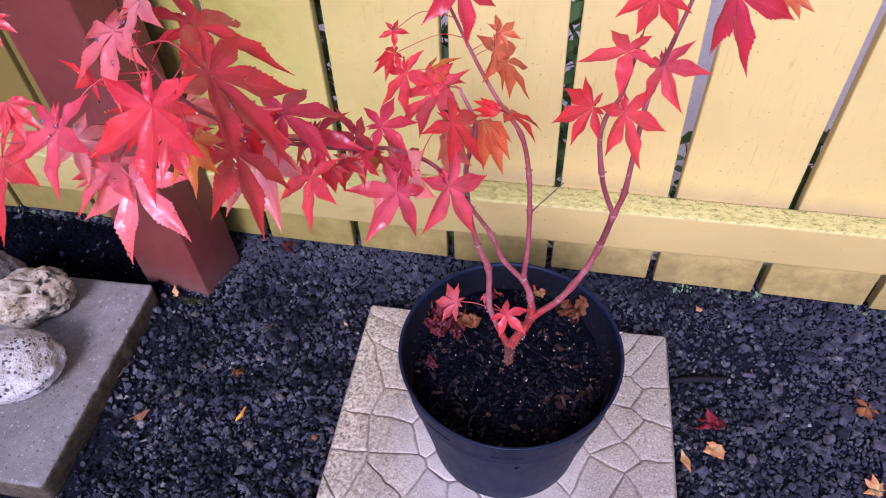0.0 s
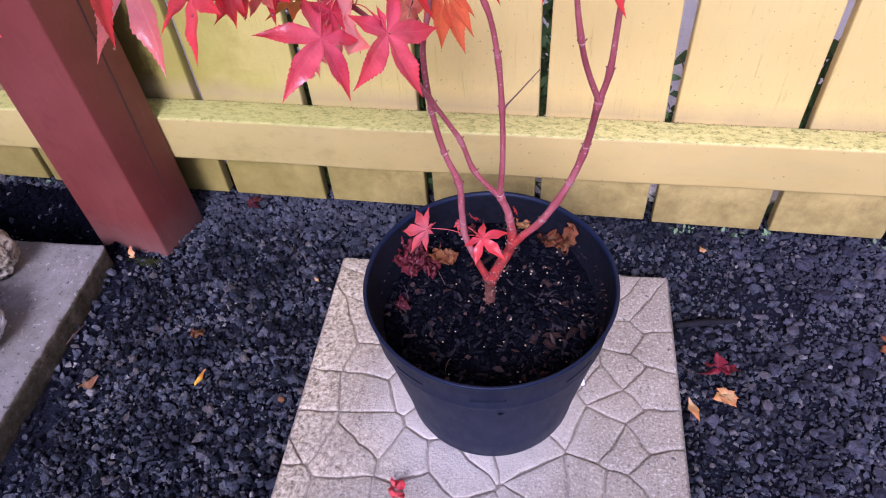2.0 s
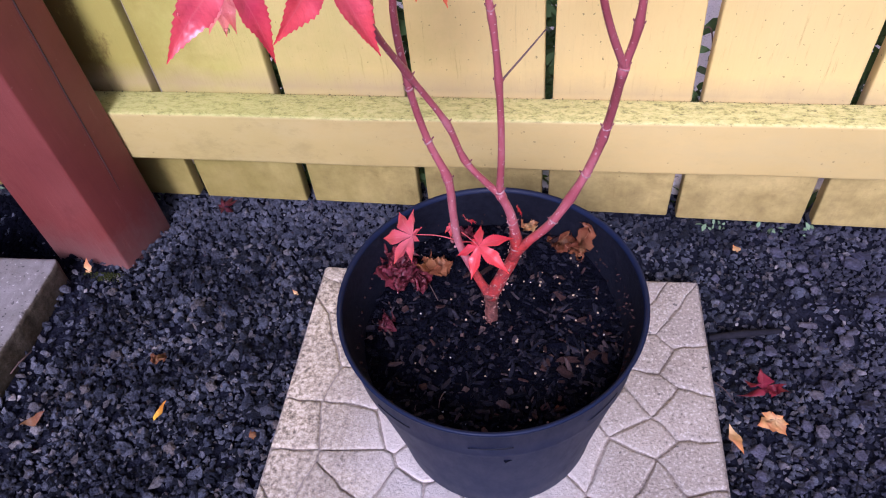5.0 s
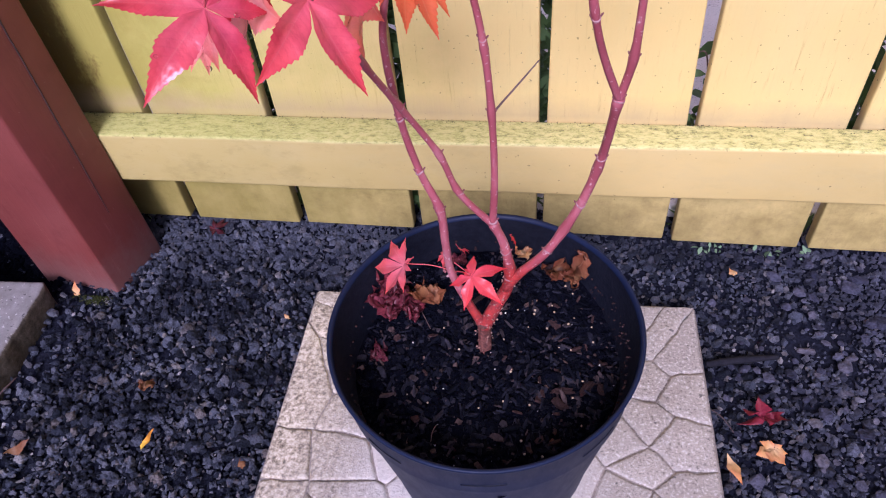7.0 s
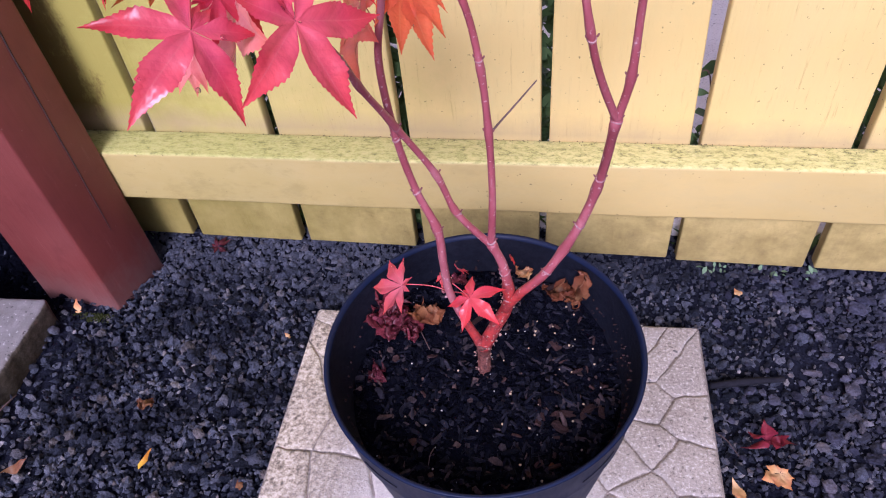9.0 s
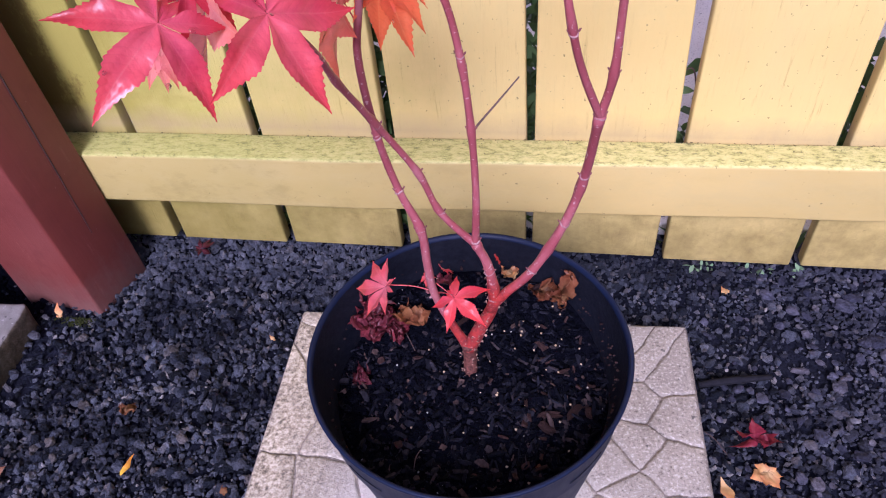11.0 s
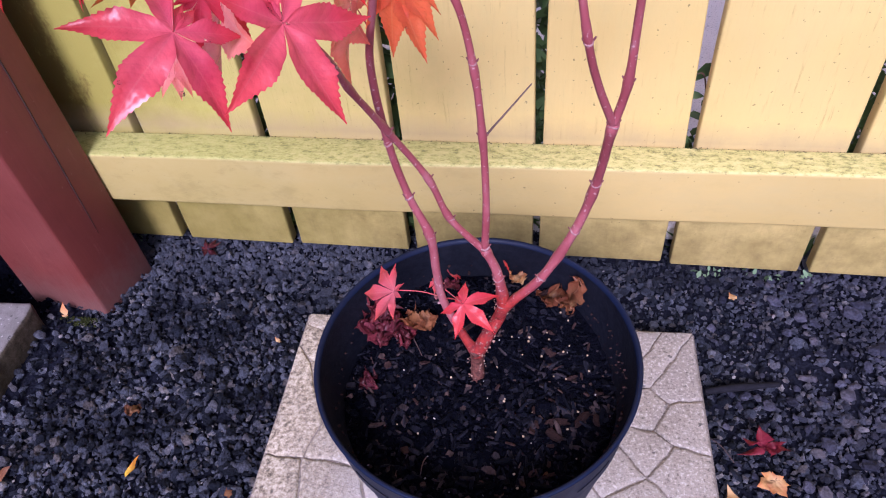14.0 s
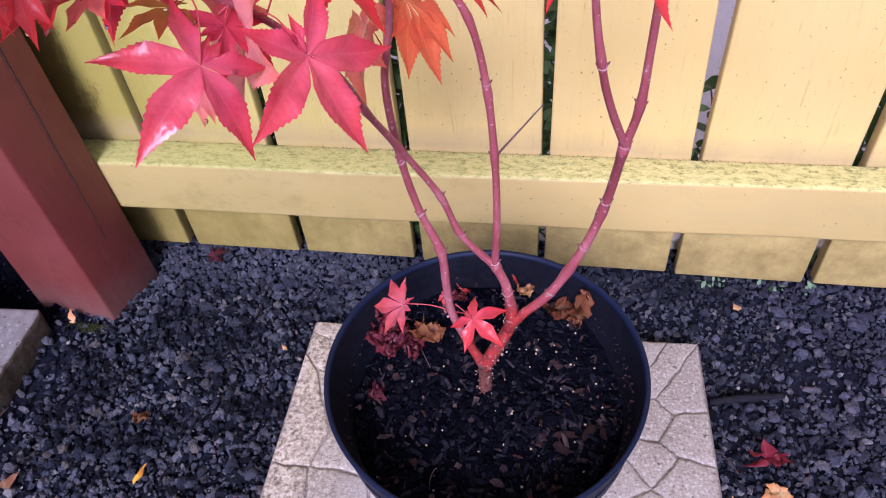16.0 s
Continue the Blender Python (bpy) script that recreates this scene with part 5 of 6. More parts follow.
def make_stems():
    part("trunk", tube([(0.098, 0.528, 0.150, 0.0088), (0.098, 0.530, 0.172, 0.0082), (0.098, 0.533, 0.190, 0.0081), (0.098, 0.532, 0.207, 0.0088)], 14, 8, 0.12), TRUNK_BASE, maple, "short grey-brown corky trunk")
    stem("stem", [(0.098, 0.532, 0.200, 0.0068), (0.087, 0.533, 0.225, 0.0050), (0.0740, 0.535, 0.262, 0.0045), (0.0725, 0.53, 0.300, 0.0044), (0.0715, 0.528, 0.338, 0.0044),
                  (0.060, 0.53, 0.371, 0.0038), (0.052, 0.529, 0.415, 0.0036), (0.049, 0.528, 0.471, 0.0033), (0.058, 0.525, 0.522, 0.0028), (0.045, 0.524, 0.560, 0.002)], (0.45,))
    stem("stem", [(0.098, 0.532, 0.200, 0.0084), (0.108, 0.534, 0.226, 0.0078), (0.1190, 0.538, 0.254, 0.0064), (0.116, 0.540, 0.290, 0.0050), (0.107, 0.541, 0.315, 0.0047)], (0.6, 0.98))
    stem("stem", [(0.107, 0.541, 0.313, 0.0042), (0.109, 0.543, 0.359, 0.0036), (0.108, 0.545, 0.410, 0.0034), (0.104, 0.545, 0.462, 0.0032), (0.095, 0.545, 0.503, 0.0030),
                  (0.075, 0.545, 0.535, 0.0026), (0.056, 0.544, 0.572, 0.0022), (0.037, 0.540, 0.618, 0.0018), (0.02, 0.53, 0.665, 0.0014)], (0.25, 0.36, 0.5))
    stem("stem", [(0.107, 0.541, 0.313, 0.0040), (0.084, 0.540, 0.344, 0.0034), (0.073, 0.535, 0.383, 0.0032), (0.055, 0.522, 0.429, 0.0030), (0.046, 0.497, 0.473, 0.0028), (0.044, 0.475, 0.507, 0.0026),
                  (0.032, 0.445, 0.550, 0.0023), (0.012, 0.418, 0.580, 0.0021), (-0.008, 0.386, 0.603, 0.0019), (-0.030, 0.345, 0.640, 0.0017), (-0.045, 0.305, 0.690, 0.0014), (-0.050, 0.290, 0.73, 0.001)], (0.1, 0.18, 0.28, 0.37))
    stem("stem", [(0.116, 0.536, 0.247, 0.0056), (0.128, 0.537, 0.266, 0.0052), (0.148, 0.541, 0.289, 0.0049), (0.169, 0.548, 0.331, 0.0046), (0.180, 0.548, 0.374, 0.0044), (0.185, 0.531, 0.434, 0.0042)], (0.5, 0.76, 0.99))
    stem("stem", [(0.185, 0.531, 0.432, 0.0038), (0.190, 0.530, 0.461, 0.0035), (0.191, 0.530, 0.504, 0.0032), (0.1925, 0.53, 0.560, 0.0028), (0.202, 0.53, 0.614, 0.0023), (0.209, 0.53, 0.650, 0.0018)], (0.2,))
    stem("stem", [(0.185, 0.531, 0.432, 0.0036), (0.174, 0.522, 0.464, 0.0032), (0.167, 0.517, 0.491, 0.0031), (0.1605, 0.516, 0.530, 0.0028), (0.163, 0.508, 0.560, 0.0025), (0.170, 0.499, 0.585, 0.0022), (0.175, 0.490, 0.637, 0.0017)], (0.36,))
    part("twig", tube([(0.107, 0.545, 0.407, 0.0013), (0.1145, 0.548, 0.416, 0.0010), (0.1225, 0.552, 0.4245, 0.0009), (0.137, 0.558, 0.441, 0.0006)], 8, 6), DRY_TWIG, maple, "thin dry grey-brown side twig")
    stem("twig", [(-0.02, 0.365, 0.625, 0.0013), (-0.06, 0.33, 0.65, 0.001), (-0.12, 0.325, 0.655, 0.0009), (-0.19, 0.33, 0.63, 0.0006)], (), "thin side twig")
    for x, y, z, r, way in ((0.0715, 0.528, 0.338, 0.0046, (-0.1, 0, 1)), (0.060, 0.53, 0.371, 0.0039, (-0.2, 0, 1)), (0.052, 0.529, 0.415, 0.0037, (-0.1, 0, 1)),
                            (0.107, 0.541, 0.317, 0.0046, (-0.1, 0, 1)), (0.1165, 0.540, 0.286, 0.0051, (-0.2, 0, 1)), (0.108, 0.545, 0.410, 0.0035, (0, 0, 1)), (0.104, 0.545, 0.462, 0.0033, (-0.2, 0, 1)),
                            (0.084, 0.540, 0.344, 0.0036, (-0.5, 0, 1)), (0.073, 0.535, 0.383, 0.0033, (-0.3, -0.2, 1)), (0.055, 0.522, 0.429, 0.0031, (-0.3, -0.4, 1)), (0.169, 0.548, 0.331, 0.0047, (0.3, 0, 1)),
                            (0.180, 0.548, 0.374, 0.0045, (0.15, 0, 1)), (0.185, 0.531, 0.432, 0.0044, (0, 0, 1)), (0.167, 0.517, 0.491, 0.0033, (-0.2, 0, 1)), (0.190, 0.530, 0.461, 0.0036, (0.1, 0, 1)),
                            (0.148, 0.541, 0.289, 0.0049, (0.5, 0, 1)), (0.1195, 0.538, 0.258, 0.0056, (0, 0, 1))):
        r *= 0.84
        ring_at(x, y, z, r, way)
        side = random.Random(int(z * 9999)).uniform(-0.6, 0.6)
        for sign in (-1, 1):
            bm = bmesh.new()
            bmesh.ops.create_icosphere(bm, subdivisions=2, radius=0.0008)
            for v in bm.verts:
                v.co = Vector((v.co.x * 0.8, v.co.y * 0.8, v.co.z * 2.0 + 0.0012))
            ob = part("bud", bm, BUD, maple)
            ob.matrix_basis = pose(x + sign * r * 0.82 * math.cos(side), y + sign * r * 0.82 * math.sin(side), z + 0.001, 0, sign * 32, 0)

    # tan scales of bark round the fork and on the trunk
    rnd = np.random.default_rng(37)
    pts, line = [], [((0.098, 0.531, 0.168), 0.0084), ((0.098, 0.533, 0.200), 0.0088), ((0.108, 0.534, 0.226), 0.0078), ((0.119, 0.538, 0.254), 0.0064), ((0.117, 0.540, 0.286), 0.0052)]
    for _ in range(80):
        k = rnd.integers(0, 4)
        (a, r0), (b, r1) = line[k], line[k + 1]
        u, t = rnd.random(), rnd.uniform(-math.pi, 0)
        r = (r0 + (r1 - r0) * u) * 0.90
        pts.append([a[i] + (b[i] - a[i]) * u + r * (math.cos(t), math.sin(t), 0.0)[i] for i in range(3)])
    scatter("bark_scale", np.array(pts), rnd.uniform(0.0003, 0.0010, 80), 0.7, TAN_SCALE, maple, "tan flaking scales of bark", seed=38, sharp=0.45)


make_stems()

# ---- the maple's leaves ----
LEAF_COUNT = [0]


def leaf(x, y, z, rx, ry, rz, mm, spread, kind, wide=0.165, droop=0.22):
    """A leaf with its stalk's end at (x, y, z), turned by Euler angles; mm: length of the middle lobe."""
    LEAF_COUNT[0] += 1
    k = LEAF_COUNT[0]
    ob = part("leaf", leaf_mesh(mm / 1000, min(spread, 1.75), seed=k, width=wide, curl=0.08, fold=0.55, droop=droop), LEAF[kind], maple)
    ob.matrix_basis = pose(x, y, z, rx, ry, rz)
    m = ob.matrix_basis
    rnd = random.Random(k)
    back = m @ Vector((0.003 * rnd.uniform(-1, 1), -0.55 * mm / 1000, 0.004 + 0.10 * mm / 1000))
    near = min(STEM_LINE, key=lambda q: (q - m.translation).length + 0.5 * abs((q - m.translation).length - 0.02))
    if (near - m.translation).length < 0.075:
        back = near
    way = back - m.translation
    mid = m.translation + way * 0.5 + (m.to_3x3() @ Vector((0, -1, 0.6))).normalized() * way.length * 0.18
    stalk = part("stalk", tube([(*m.translation, 0.0005), (*mid, 0.00045), (*back, 0.0007)], 6, 4), STALK, ob)
    stalk.matrix_parent_inverse = m.inverted()


leaf(0.024, 0.396, 0.561, -26, -43, -174, 40, 1.56, "m", 0.17, 0.32)
leaf(0.057, 0.412, 0.556, -65, 4, -119, 43, 1.64, "m", 0.17, -0.03)
leaf(0.060, 0.552, 0.510, -25, -12, -137, 48, 0.48, "b", 0.20, 0.34)
leaf(0.038, 0.546, 0.497, -61, 30, 135, 48, 1.16, "q", 0.26, 0.06)
leaf(0.013, 0.411, 0.604, -6, 20, -63, 28, 1.36, "p", 0.17, 0.10)
leaf(0.051, 0.459, 0.575, -41, 0, -101, 41, 1.43, "r", 0.17, 0.20)
leaf(-0.002, 0.537, 0.562, -42, 32, 166, 40, 1.41, "s", 0.17, -0.03)
leaf(-0.012, 0.546, 0.594, -44, -1, -158, 15, 2.26, "r", 0.17, 0.16)
leaf(-0.012, 0.546, 0.574, -20, -8, 122, 27, 0.86, "r", 0.17, 0.40)
leaf(0.070, 0.545, 0.584, -74, -3, -108, 39, 1.68, "b", 0.17, -0.00)
leaf(0.079, 0.548, 0.572, -38, -6, -99, 37, 1.33, "b", 0.17, 0.22)
leaf(0.073, 0.556, 0.593, 17, 32, -27, 20, 1.20, "b", 0.17, 0.26)
leaf(0.085, 0.543, 0.525, -31, -11, -63, 40, 1.45, "r", 0.17, 0.18)
leaf(0.077, 0.528, 0.536, 15, -10, 65, 26, 0.45, "r", 0.17, 0.26)
leaf(0.152, 0.525, 0.552, -49, -31, 107, 41, 1.04, "s", 0.17, 0.05)
leaf(0.174, 0.498, 0.569, -56, -10, -133, 45, 1.32, "s", 0.17, -0.10)
leaf(0.199, 0.528, 0.593, -44, 42, 163, 38, 1.44, "m", 0.17, 0.36)
leaf(0.208, 0.408, 0.712, -66, -3, -136, 44, 1.33, "p", 0.17, -0.16)
leaf(0.256, 0.490, 0.671, -11, 26, -128, 20, 0.81, "b", 0.17, 0.21)
leaf(0.178, 0.470, 0.676, -18, -1, 163, 34, 0.89, "s", 0.17, 0.03)
leaf(0.166, 0.465, 0.639, -11, -13, 98, 33, 1.71, "s", 0.17, 0.18)
leaf(0.051, 0.495, 0.661, -54, -5, -137, 40, 1.36, "p", 0.17, 0.26)
leaf(-0.019, 0.245, 0.735, -55, 13, 171, 39, 1.41, "r", 0.16, -0.10)
leaf(-0.085, 0.264, 0.703, -45, 17, 171, 32, 1.49, "m", 0.16, -0.04)
leaf(-0.045, 0.296, 0.749, -39, 14, 154, 25, 1.60, "w", 0.16, 0.14)
leaf(-0.063, 0.296, 0.733, -24, -13, 133, 33, 1.14, "t", 0.16, 0.45)
leaf(-0.034, 0.313, 0.728, -33, -13, -78, 48, 1.75, "r", 0.16, 0.06)
leaf(-0.048, 0.328, 0.715, -3, -16, 107, 22, 1.77, "r", 0.16, 0.24)
leaf(-0.011, 0.275, 0.731, -61, -11, -88, 50, 1.17, "s", 0.16, -0.17)
leaf(-0.035, 0.311, 0.658, -45, -26, -107, 47, 1.06, "k", 0.16, 0.20)
leaf(-0.054, 0.365, 0.613, -36, 22, -175, 51, 1.11, "w", 0.16, 0.22)
leaf(-0.073, 0.279, 0.660, -41, 1, 176, 41, 1.20, "t", 0.16, 0.20)
leaf(-0.089, 0.286, 0.660, -20, 13, 163, 30, 1.48, "t", 0.16, 0.07)
leaf(-0.209, 0.333, 0.614, -24, 34, -162, 64, 1.00, "k", 0.16, -0.04)
leaf(-0.032, 0.279, 0.692, -34, 24, 175, 27, 0.95, "o", 0.16, 0.13)
leaf(-0.013, 0.348, 0.612, -42, 25, 157, 34, 1.47, "s", 0.16, 0.10)
leaf(-0.015, 0.370, 0.627, -27, 23, -178, 32, 1.64, "p", 0.16, 0.69)
leaf(-0.022, 0.349, 0.655, -2, 16, -59, 39, 1.34, "p", 0.16, 0.48)
leaf(-0.005, 0.410, 0.594, -36, -39, -134, 34, 2.00, "p", 0.17, 0.13)
leaf(0.026, 0.524, 0.554, -19, 30, 168, 53, 1.24, "m", 0.17, -0.08)
leaf(0.021, 0.530, 0.560, -1, 27, -71, 30, 0.99, "k", 0.17, 0.27)
leaf(0.015, 0.546, 0.556, 37, -9, -67, 32, 1.57, "o", 0.17, 0.24)
leaf(-0.175, 0.327, 0.663, -23, 7, -141, 26, 0.66, "k", 0.17, 0.18)
leaf(-0.139, 0.310, 0.726, -35, 9, -145, 16, 0.92, "k", 0.17, 0.17)
leaf(0.021, 0.426, 0.560, -6, 46, -29, 32, 1.57, "p", 0.17, 0.46)
leaf(-0.044, 0.281, 0.694, -28, 7, -143, 27, 0.88, "k", 0.16, 0.22)
leaf(-0.084, 0.292, 0.709, 86, 51, 165, 15, 1.76, "r", 0.16, 0.11)
leaf(-0.010, 0.383, 0.592, 5, 12, -152, 26, 0.91, "k", 0.16, 0.07)
leaf(-0.009, 0.370, 0.602, -45, -2, -162, 17, 0.74, "k", 0.17, 0.38)
leaf(0.008, 0.388, 0.594, -63, 17, 145, 20, 1.61, "p", 0.17, 0.00)
leaf(0.024, 0.431, 0.552, -70, 23, 142, 39, 1.46, "w", 0.30, -0.04)
leaf(0.036, 0.534, 0.269, -37, -29, 94, 33, 1.15, "t", 0.20, -0.02)
leaf(0.093, 0.516, 0.282, -4, 23, -130, 28, 1.58, "s", 0.20, 0.48)
leaf(0.002, 0.424, 0.568, 1, -6, 143, 22, 1.24, "o", 0.17, 0.15)
leaf(0.007, 0.419, 0.543, -50, -10, -159, 21, 0.40, "w", 0.17, 0.25)
leaf(-0.002, 0.391, 0.591, -33, -3, 179, 19, 1.08, "q", 0.17, -0.34)
leaf(-0.065, 0.303, 0.688, -18, -2, -120, 32, 1.40, "k", 0.16, 0.13)
leaf(-0.107, 0.291, 0.673, -39, 19, -93, 24, 1.12, "w", 0.16, 0.19)
leaf(-0.057, 0.317, 0.681, -24, 4, -131, 30, 0.85, "q", 0.16, 0.18)
leaf(-0.112, 0.305, 0.640, -23, -0, 153, 28, 1.27, "k", 0.16, 0.18)
leaf(-0.039, 0.337, 0.659, -31, 22, -166, 35, 1.05, "r", 0.16, 0.23)
leaf(0.118, 0.564, 0.277, -40, 10, -60, 11, 0.45, "k", 0.30, 0.60)
leaf(0.067, 0.549, 0.268, -35, 15, 150, 11, 1.10, "t", 0.22, 0.30)
leaf(0.079, 0.552, 0.272, -25, -20, -50, 9, 0.90, "m", 0.22, 0.25)


# ---- fallen leaves and twigs ----
def fallen(name, x, y, z, turn, mm, kind, label, lobes=LOBES, droop=-0.2, curl=0.25, tilt=(0, 0), width=0.17, spread=1.0, seed=1, crumple=0.08, squash=(1, 1)):
    bm = leaf_mesh(mm / 1000, spread, droop=droop, fold=-0.2, curl=curl, seed=seed, lobes=lobes, width=width)
    if crumple >= 0.3:
        bend = 0.48 * mm / 1000
        for v in bm.verts:
            r = math.hypot(v.co.x, v.co.y)
            if r > 1e-6:
                a = min(r / bend, 2.6)
                k = bend * math.sin(a) / r
                v.co = Vector((v.co.x * k, v.co.y * k * 1.3, bend * (1 - math.cos(a)) * 0.8))
    for v in bm.verts:
        q = v.co * (2200 / mm) + Vector((seed, 0, 0))
        v.co += Vector((noise.noise(q), noise.noise(q + Vector((9, 0, 0))), 1.6 * noise.noise(q + Vector((0, 9, 0))))) * crumple * mm / 1000
        if crumple >= 0.3:
            q = q * 2.3
            v.co += Vector((noise.noise(q), noise.noise(q + Vector((5, 0, 0))), noise.noise(q + Vector((0, 5, 0))))) * crumple * 0.55 * mm / 1000
            q = q * 2.1
            v.co += Vector((noise.noise(q), noise.noise(q + Vector((5, 0, 0))), noise.noise(q + Vector((0, 5, 0))))) * crumple * 0.3 * mm / 1000
    for v in bm.verts:
        v.co.x, v.co.y = v.co.x * squash[0], v.co.y * squash[1]
    ob = part(name, bm, DRY[kind])
    m = pose(0, 0, 0, tilt[0], tilt[1], turn)
    low = min((m @ v.co).z for v in ob.data.vertices)
    if z >= SOIL_Z:
        z += soil_rise(x - POT_X, y - POT_Y)
    ob.matrix_basis = pose(x, y, z - low + 0.0005, tilt[0], tilt[1], turn)
    return tagged(ob, label, "fallen leaf", "fallen leaves")


ONE = ((-60, 0.3), (0, 1.0), (60, 0.3))
SINGLE = ((0, 1.0),)
fallen("fallen_leaf", 0.381, 0.550, 0.004, 160, 21, "tan", "dry tan maple leaf lying on the gravel", spread=1.1, width=0.36, seed=2)
fallen("fallen_leaf", 0.374, 0.578, 0.004, 8, 28, "maroon", "dark red curled maple leaf lying on the gravel", spread=1.25, seed=3, droop=-0.3, curl=0.5, width=0.28, crumple=0.28, squash=(1.3, 0.62))
fallen("fallen_leaf", 0.335, 0.540, 0.004, 195, 36, "tan", "narrow dry tan leaf on the gravel", SINGLE, width=0.2, seed=4)
fallen("fallen_leaf", 0.373, 0.782, 0.004, 30, 12, "tan", "small dry tan leaf near the fence", ONE, width=0.4, seed=5)
fallen("fallen_leaf", 0.589, 0.646, 0.004, 120, 24, "brown", "curled dry brown leaf on the gravel", spread=1.1, width=0.25, seed=6, curl=0.4)
fallen("fallen_leaf", 0.578, 0.525, 0.004, 60, 22, "tan", "dry tan leaf on the gravel", spread=1.1, width=0.25, seed=7)
fallen("fallen_leaf", -0.32, 0.808, 0.004, -70, 24, "crimson", "dried dark red leaf beside the fence foot", spread=1.1, width=0.2, seed=8)
fallen("fallen_leaf", -0.275, 0.476, 0.005, -18, 26, "yellow", "small bright yellow leaf on the gravel", SINGLE, width=0.15, seed=9, curl=0.6, crumple=0.2, tilt=(12, 25))
fallen("fallen_leaf", -0.154, 0.469, 0.005, 40, 12, "dull", "small dull brown leaf beside the paving slab", ONE, width=0.4, seed=10)
fallen("fallen_leaf", -0.296, 0.550, 0.005, 100, 17, "dull", "small reddish brown leaf on the gravel", spread=1.0, width=0.3, seed=11, crumple=0.35)
fallen("fallen_leaf", -0.422, 0.450, 0.005, -48, 31, "dull", "curled brown leaf on the gravel", SINGLE, width=0.17, seed=12, curl=0.6, tilt=(8, 30), crumple=0.2)
fallen("fallen_leaf", -0.462, 0.675, 0.004, 10, 18, "tan", "dry tan leaf against the red post", ONE, width=0.3, seed=13, tilt=(35, 0))
fallen("fallen_leaf", 0.013, 0.367, PAVER_TOP + 0.001, -80, 17, "red", "small curled red leaf on the paving slab", spread=1.2, width=0.3, curl=0.4, crumple=0.2, seed=14)
fallen("fallen_leaf", -0.165, 0.664, 0.004, 60, 10, "tan", "tiny pale leaf fragment on the gravel", ONE, width=0.3, seed=15)
fallen("fallen_leaf", 0.010, 0.572, SOIL_Z + 0.002, 100, 29, "crimson", "crumpled dark red leaf on the compost", spread=1.2, seed=16, curl=0.5, droop=0.7, crumple=0.4, width=0.24)
fallen("fallen_leaf", 0.022, 0.560, SOIL_Z + 0.002, -20, 26, "crimson", "crumpled dark red leaf on the compost", spread=1.2, seed=17, curl=0.5, droop=0.7, crumple=0.4, width=0.24)
fallen("fallen_leaf", 0.005, 0.558, SOIL_Z + 0.003, 40, 22, "crimson", "crumpled dark red leaf on the compost", spread=1.3, seed=31, curl=0.5, droop=0.7, crumple=0.5, width=0.3)
fallen("fallen_leaf", 0.016, 0.567, SOIL_Z + 0.008, 160, 23, "crimson", "crumpled dark red leaf on the leaf pile", spread=1.3, seed=32, curl=0.5, droop=0.7, crumple=0.5, width=0.3)
fallen("fallen_leaf", 0.030, 0.556, SOIL_Z + 0.003, 260, 18, "crimson", "crumpled dark red leaf on the compost", spread=1.3, seed=33, curl=0.5, droop=0.7, crumple=0.5, width=0.3)
fallen("fallen_leaf", 0.039, 0.574, SOIL_Z + 0.004, 200, 26, "brown", "curled orange-brown leaf on the compost", spread=1.3, seed=18, width=0.34, curl=0.6, droop=0.9, crumple=0.35)
fallen("fallen_leaf", 0.172, 0.596, SOIL_Z, 30, 19, "brown", "curled dry brown leaf on the compost", spread=1.2, seed=35, width=0.3, curl=0.5, droop=0.8, crumple=0.35)
fallen("fallen_leaf", 0.158, 0.602, SOIL_Z, 150, 24, "brown", "curled dry brown leaf on the compost", spread=1.3, seed=19, width=0.34, curl=0.6, droop=0.8, crumple=0.35)
fallen("fallen_leaf", 0.168, 0.594, SOIL_Z + 0.006, -42, 34, "brown", "curled dry brown leaf on the compost", ONE, seed=20, tilt=(38, 0), width=0.24, curl=0.5, droop=0.7, crumple=0.3)
fallen("fallen_leaf", 0.006, 0.511, SOIL_Z, 20, 17, "crimson", "small crumpled red leaf on the compost", spread=1.3, seed=21, width=0.3, curl=0.5, crumple=0.3)
fallen("fallen_leaf", 0.126, 0.622, SOIL_Z + 0.006, 120, 14, "tan", "small curled tan leaf by the pot wall", spread=1.2, seed=37, width=0.34, curl=0.5, crumple=0.4)
fallen("fallen_leaf", 0.064, 0.612, SOIL_Z + 0.001, 200, 15, "crimson", "small shrivelled red leaf by the pot wall", spread=1.2, seed=39, width=0.3, curl=0.5, crumple=0.4)
fallen("fallen_leaf", 0.163, 0.446, SOIL_Z, 70, 9, "brown", "tiny curled brown leaf on the compost", ONE, seed=23, width=0.4, curl=0.5, crumple=0.3)


def stick(points, label, material=DRY_TWIG):
    ob = part("twig", tube(points, 6, 6), material)
    tagged(ob, label, "twig", "loose twigs")


stick([(0.326, 0.648, 0.004, 0.005), (0.36, 0.656, 0.005, 0.0062), (0.405, 0.666, 0.003, 0.004)], "dark stick lying in the gravel", STRAW)
stick([(-0.478, 0.515, 0.006, 0.0012), (-0.474, 0.53, 0.008, 0.0014), (-0.470, 0.548, 0.006, 0.0007)], "dry pale twig beside the grey slab")
stick([(0.325, 0.59, 0.006, 0.0006), (0.335, 0.580, 0.008, 0.0006), (0.345, 0.565, 0.006, 0.0004)], "thin pale straw beside the paving slab")
stick([(0.028, 0.575, SOIL_Z + 0.012, 0.0008), (0.034, 0.565, SOIL_Z + 0.010, 0.0007), (0.047, 0.545, SOIL_Z + 0.006, 0.0005)], "thin tan leaf stalk lying on the compost")
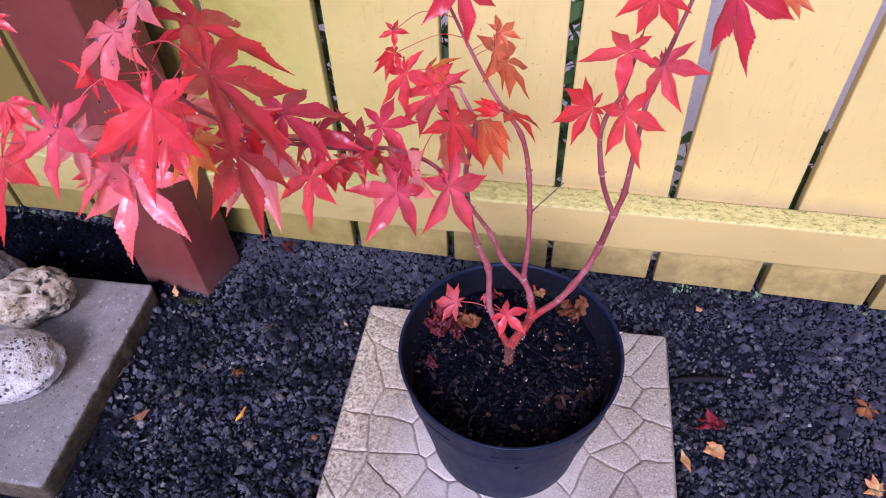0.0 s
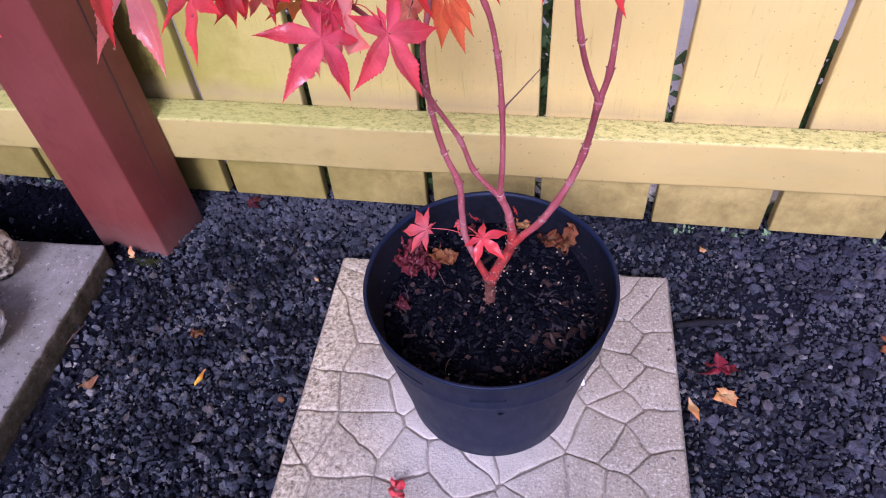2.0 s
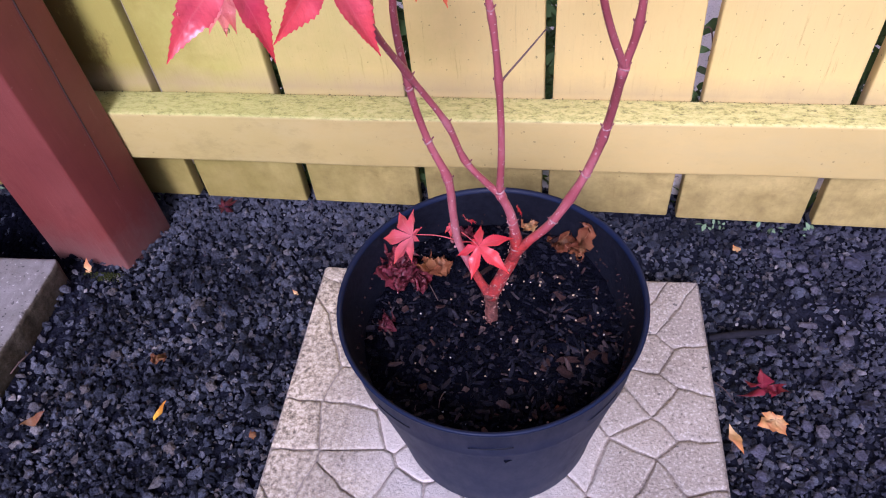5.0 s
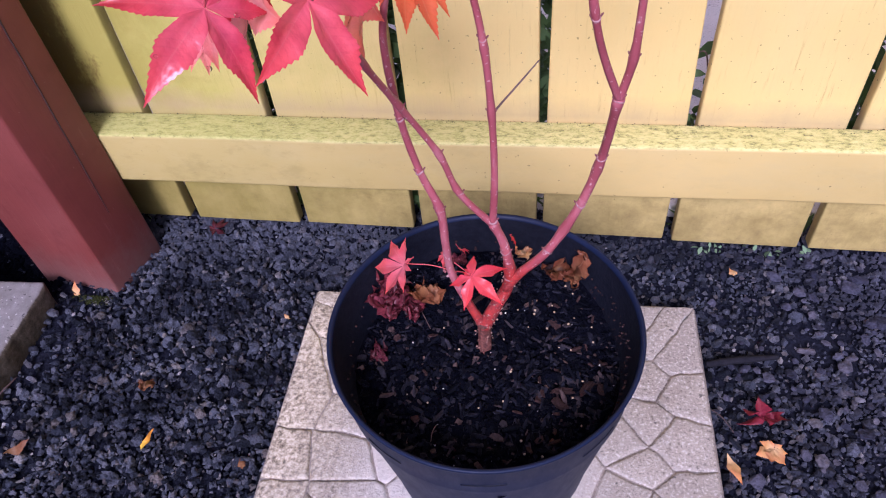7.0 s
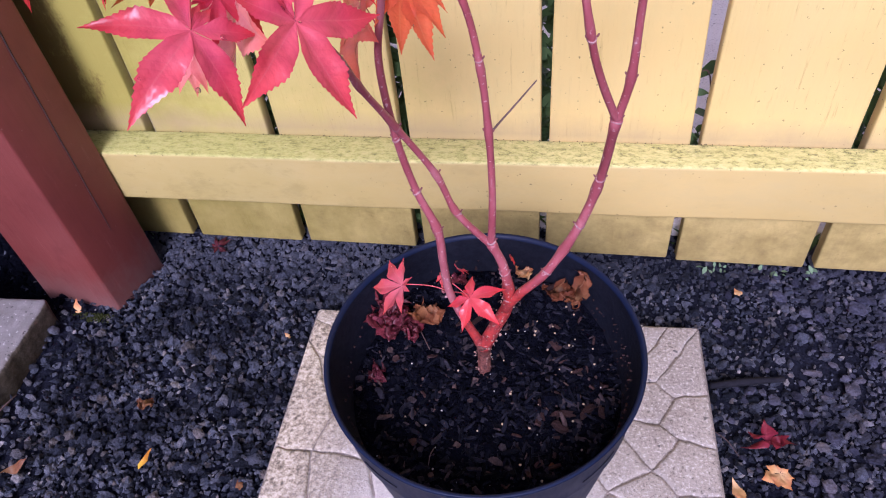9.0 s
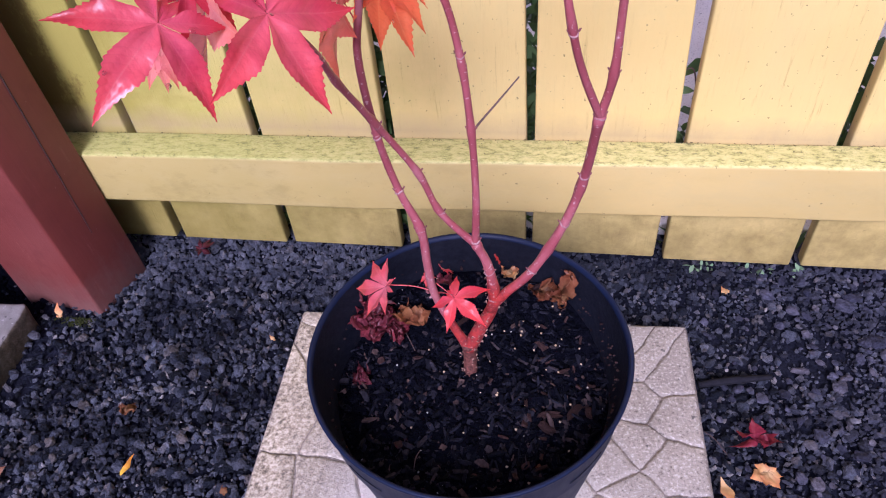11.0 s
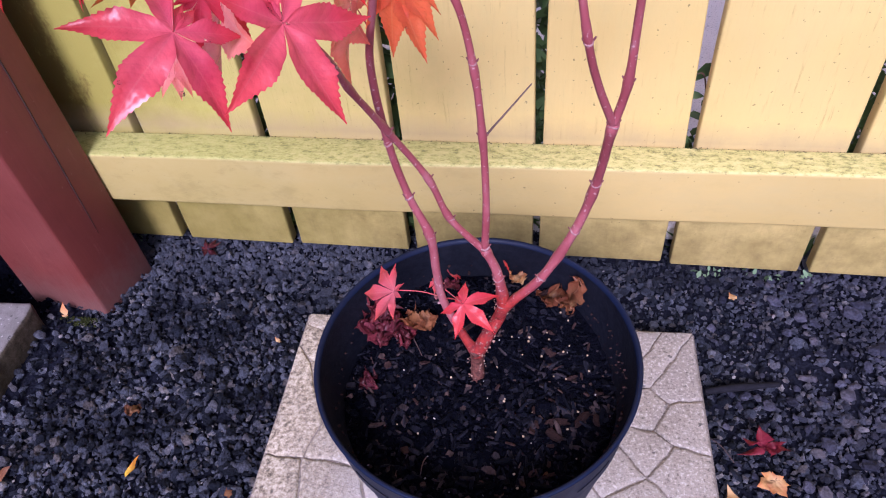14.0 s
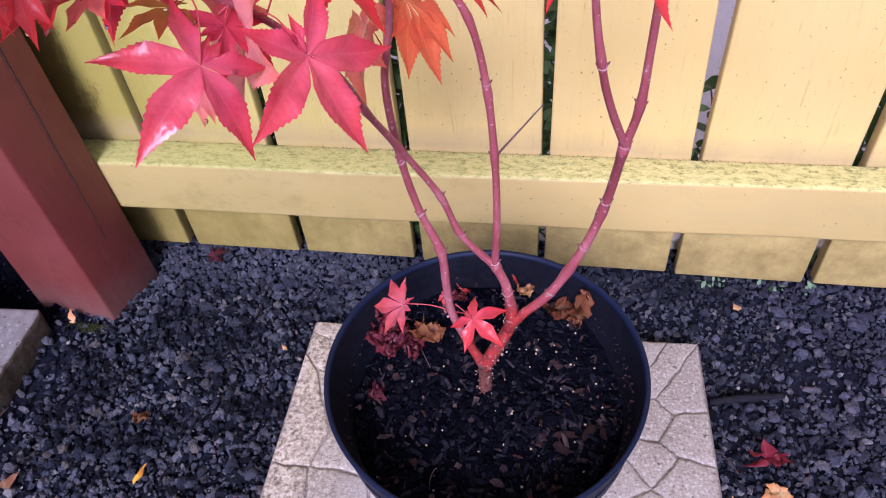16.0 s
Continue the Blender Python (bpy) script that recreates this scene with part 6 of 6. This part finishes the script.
stick([(0.067, 0.451, SOIL_Z + 0.005, 0.0006), (0.0655, 0.443, SOIL_Z + 0.008, 0.0006), (0.065, 0.436, SOIL_Z + 0.005, 0.0004)], "short pale straw lying on the compost")
stick([(0.333, 0.880, 0.0, 0.0016), (0.318, 0.878, 0.15, 0.0014), (0.303, 0.875, 0.249, 0.0013), (0.288, 0.874, 0.254, 0.0008)], "bent dry weed stalk behind the fence gap")


# ---- shoot low on the maple, dirt on the rail, weeds at the fence foot, drops on the leaves ----
part("shoot", tube([(0.039, 0.535, 0.270, 0.0006), (0.058, 0.536, 0.269, 0.0006), (0.078, 0.535, 0.264, 0.0008)], 6, 5), STALK, maple, "thin red side shoot")
part("shoot", tube([(0.092, 0.517, 0.284, 0.0006), (0.086, 0.524, 0.277, 0.0006), (0.078, 0.534, 0.266, 0.0008)], 6, 5), STALK, maple, "thin red side shoot")


def make_buds():
    rnd = random.Random(31)
    for x, y, z, n in ((0.072, 0.540, 0.262, 6),):
        for _ in range(n):
            bm = bmesh.new()
            bmesh.ops.create_icosphere(bm, subdivisions=2, radius=0.0011)
            for v in bm.verts:
                v.co = Vector((v.co.x, v.co.y, v.co.z * 1.8)) * (1 + 0.2 * noise.noise(v.co * 900))
            ob = part("bud", bm, BUD if rnd.random() < 0.6 else NODE_RING, maple)
            ob.matrix_basis = pose(x + rnd.uniform(-0.005, 0.005), y - 0.004 + rnd.uniform(-0.003, 0.003), z + rnd.uniform(-0.006, 0.006), rnd.uniform(-60, 60), rnd.uniform(-60, 60), 0)


make_buds()


def make_rail_dirt():
    rng = np.random.default_rng(41)
    n = 620
    x = rng.uniform(-0.75, 0.75, n)
    y = BOARD_Y - 0.0015 - np.abs(rng.normal(0, 0.0035, n)) * (1 + 1.5 * (rng.random(n) < 0.2))
    ob = scatter("rail_dirt", np.stack([x, y, [0.1884 + rail_rise(v) for v in x]], 1), rng.uniform(0.00025, 0.0008, n), 0.6, DIRT, seed=42)
    tagged(ob, "dark crumbs of dirt and moss on the rail", "dirt", kind="stuff")


make_rail_dirt()


def make_foot_weeds():
    bm = bmesh.new()
    rnd = random.Random(51)
    for x0, x1, count in ((0.33, 0.36, 12), (0.39, 0.43, 10), (0.455, 0.47, 9), (0.60, 0.66, 10), (-0.46, -0.42, 6), (-0.9, -0.62, 26)):
        for _ in range(count):
            m = pose(rnd.uniform(x0, x1), BOARD_Y - rnd.uniform(-0.004, 0.012), rnd.uniform(0.001, 0.007), rnd.uniform(-60, 60), rnd.uniform(-60, 60), rnd.uniform(0, 360))
            s = rnd.uniform(0.002, 0.006)
            bm.faces.new([bm.verts.new(m @ Vector((s * a, s * b, s * c))) for a, b, c in ((0, -1, 0), (0.5, -0.1, 0.2), (0.3, 0.6, 0.1), (0, 1, -0.1), (-0.3, 0.6, 0.1), (-0.5, -0.1, 0.2))])
    tagged(part("small_weeds", bm, PALE_GREEN), "tiny pale green weeds along the fence foot", "weeds", kind="stuff")


make_foot_weeds()


def make_moss():
    """A little moss at the foot of the red post."""
    rng = np.random.default_rng(81)
    n = 130
    x, y = rng.normal(-0.436, 0.012, n), 0.677 - np.abs(rng.normal(0, 0.006, n))
    pts = np.stack([x, y, 0.003 + rng.uniform(0, 0.003, n)], 1)
    ob = scatter("moss", pts, rng.uniform(0.0007, 0.0017, n), 0.8, MOSS, seed=82)
    tagged(ob, "tuft of dull green moss at the post's foot", "moss", kind="stuff")


make_moss()


def make_drops():
    """Rain drops resting on the leaves."""
    rnd = random.Random(61)
    bm = bmesh.new()
    bmesh.ops.create_icosphere(bm, subdivisions=2, radius=1.0)
    for v in bm.verts:
        v.co.z = max(v.co.z, -0.25) * 0.7
    me = bpy.data.meshes.new("drop")
    bm.to_mesh(me)
    bm.free()
    me.polygons.foreach_set("use_smooth", [True] * len(me.polygons))
    me.materials.append(WATER)
    for ob in [o for o in maple.children if o.name.startswith("leaf")]:
        for _ in range(6 if ob.matrix_basis.translation.x < 0 else 2):
            f = rnd.choice(ob.data.polygons)
            c = ob.matrix_basis @ f.center
            nrm = (ob.matrix_basis.to_3x3() @ f.normal).normalized()
            if nrm.z < 0:
                nrm = -nrm
            r = rnd.uniform(0.0006, 0.0014)
            d = new("drop", me)
            d.parent = ob
            d.matrix_parent_inverse = ob.matrix_basis.inverted()
            d.matrix_basis = Matrix.Translation(c + nrm * 0.0002) @ nrm.to_track_quat("Z", "Y").to_matrix().to_4x4() @ Matrix.Diagonal((r, r, r, 1))


make_drops()
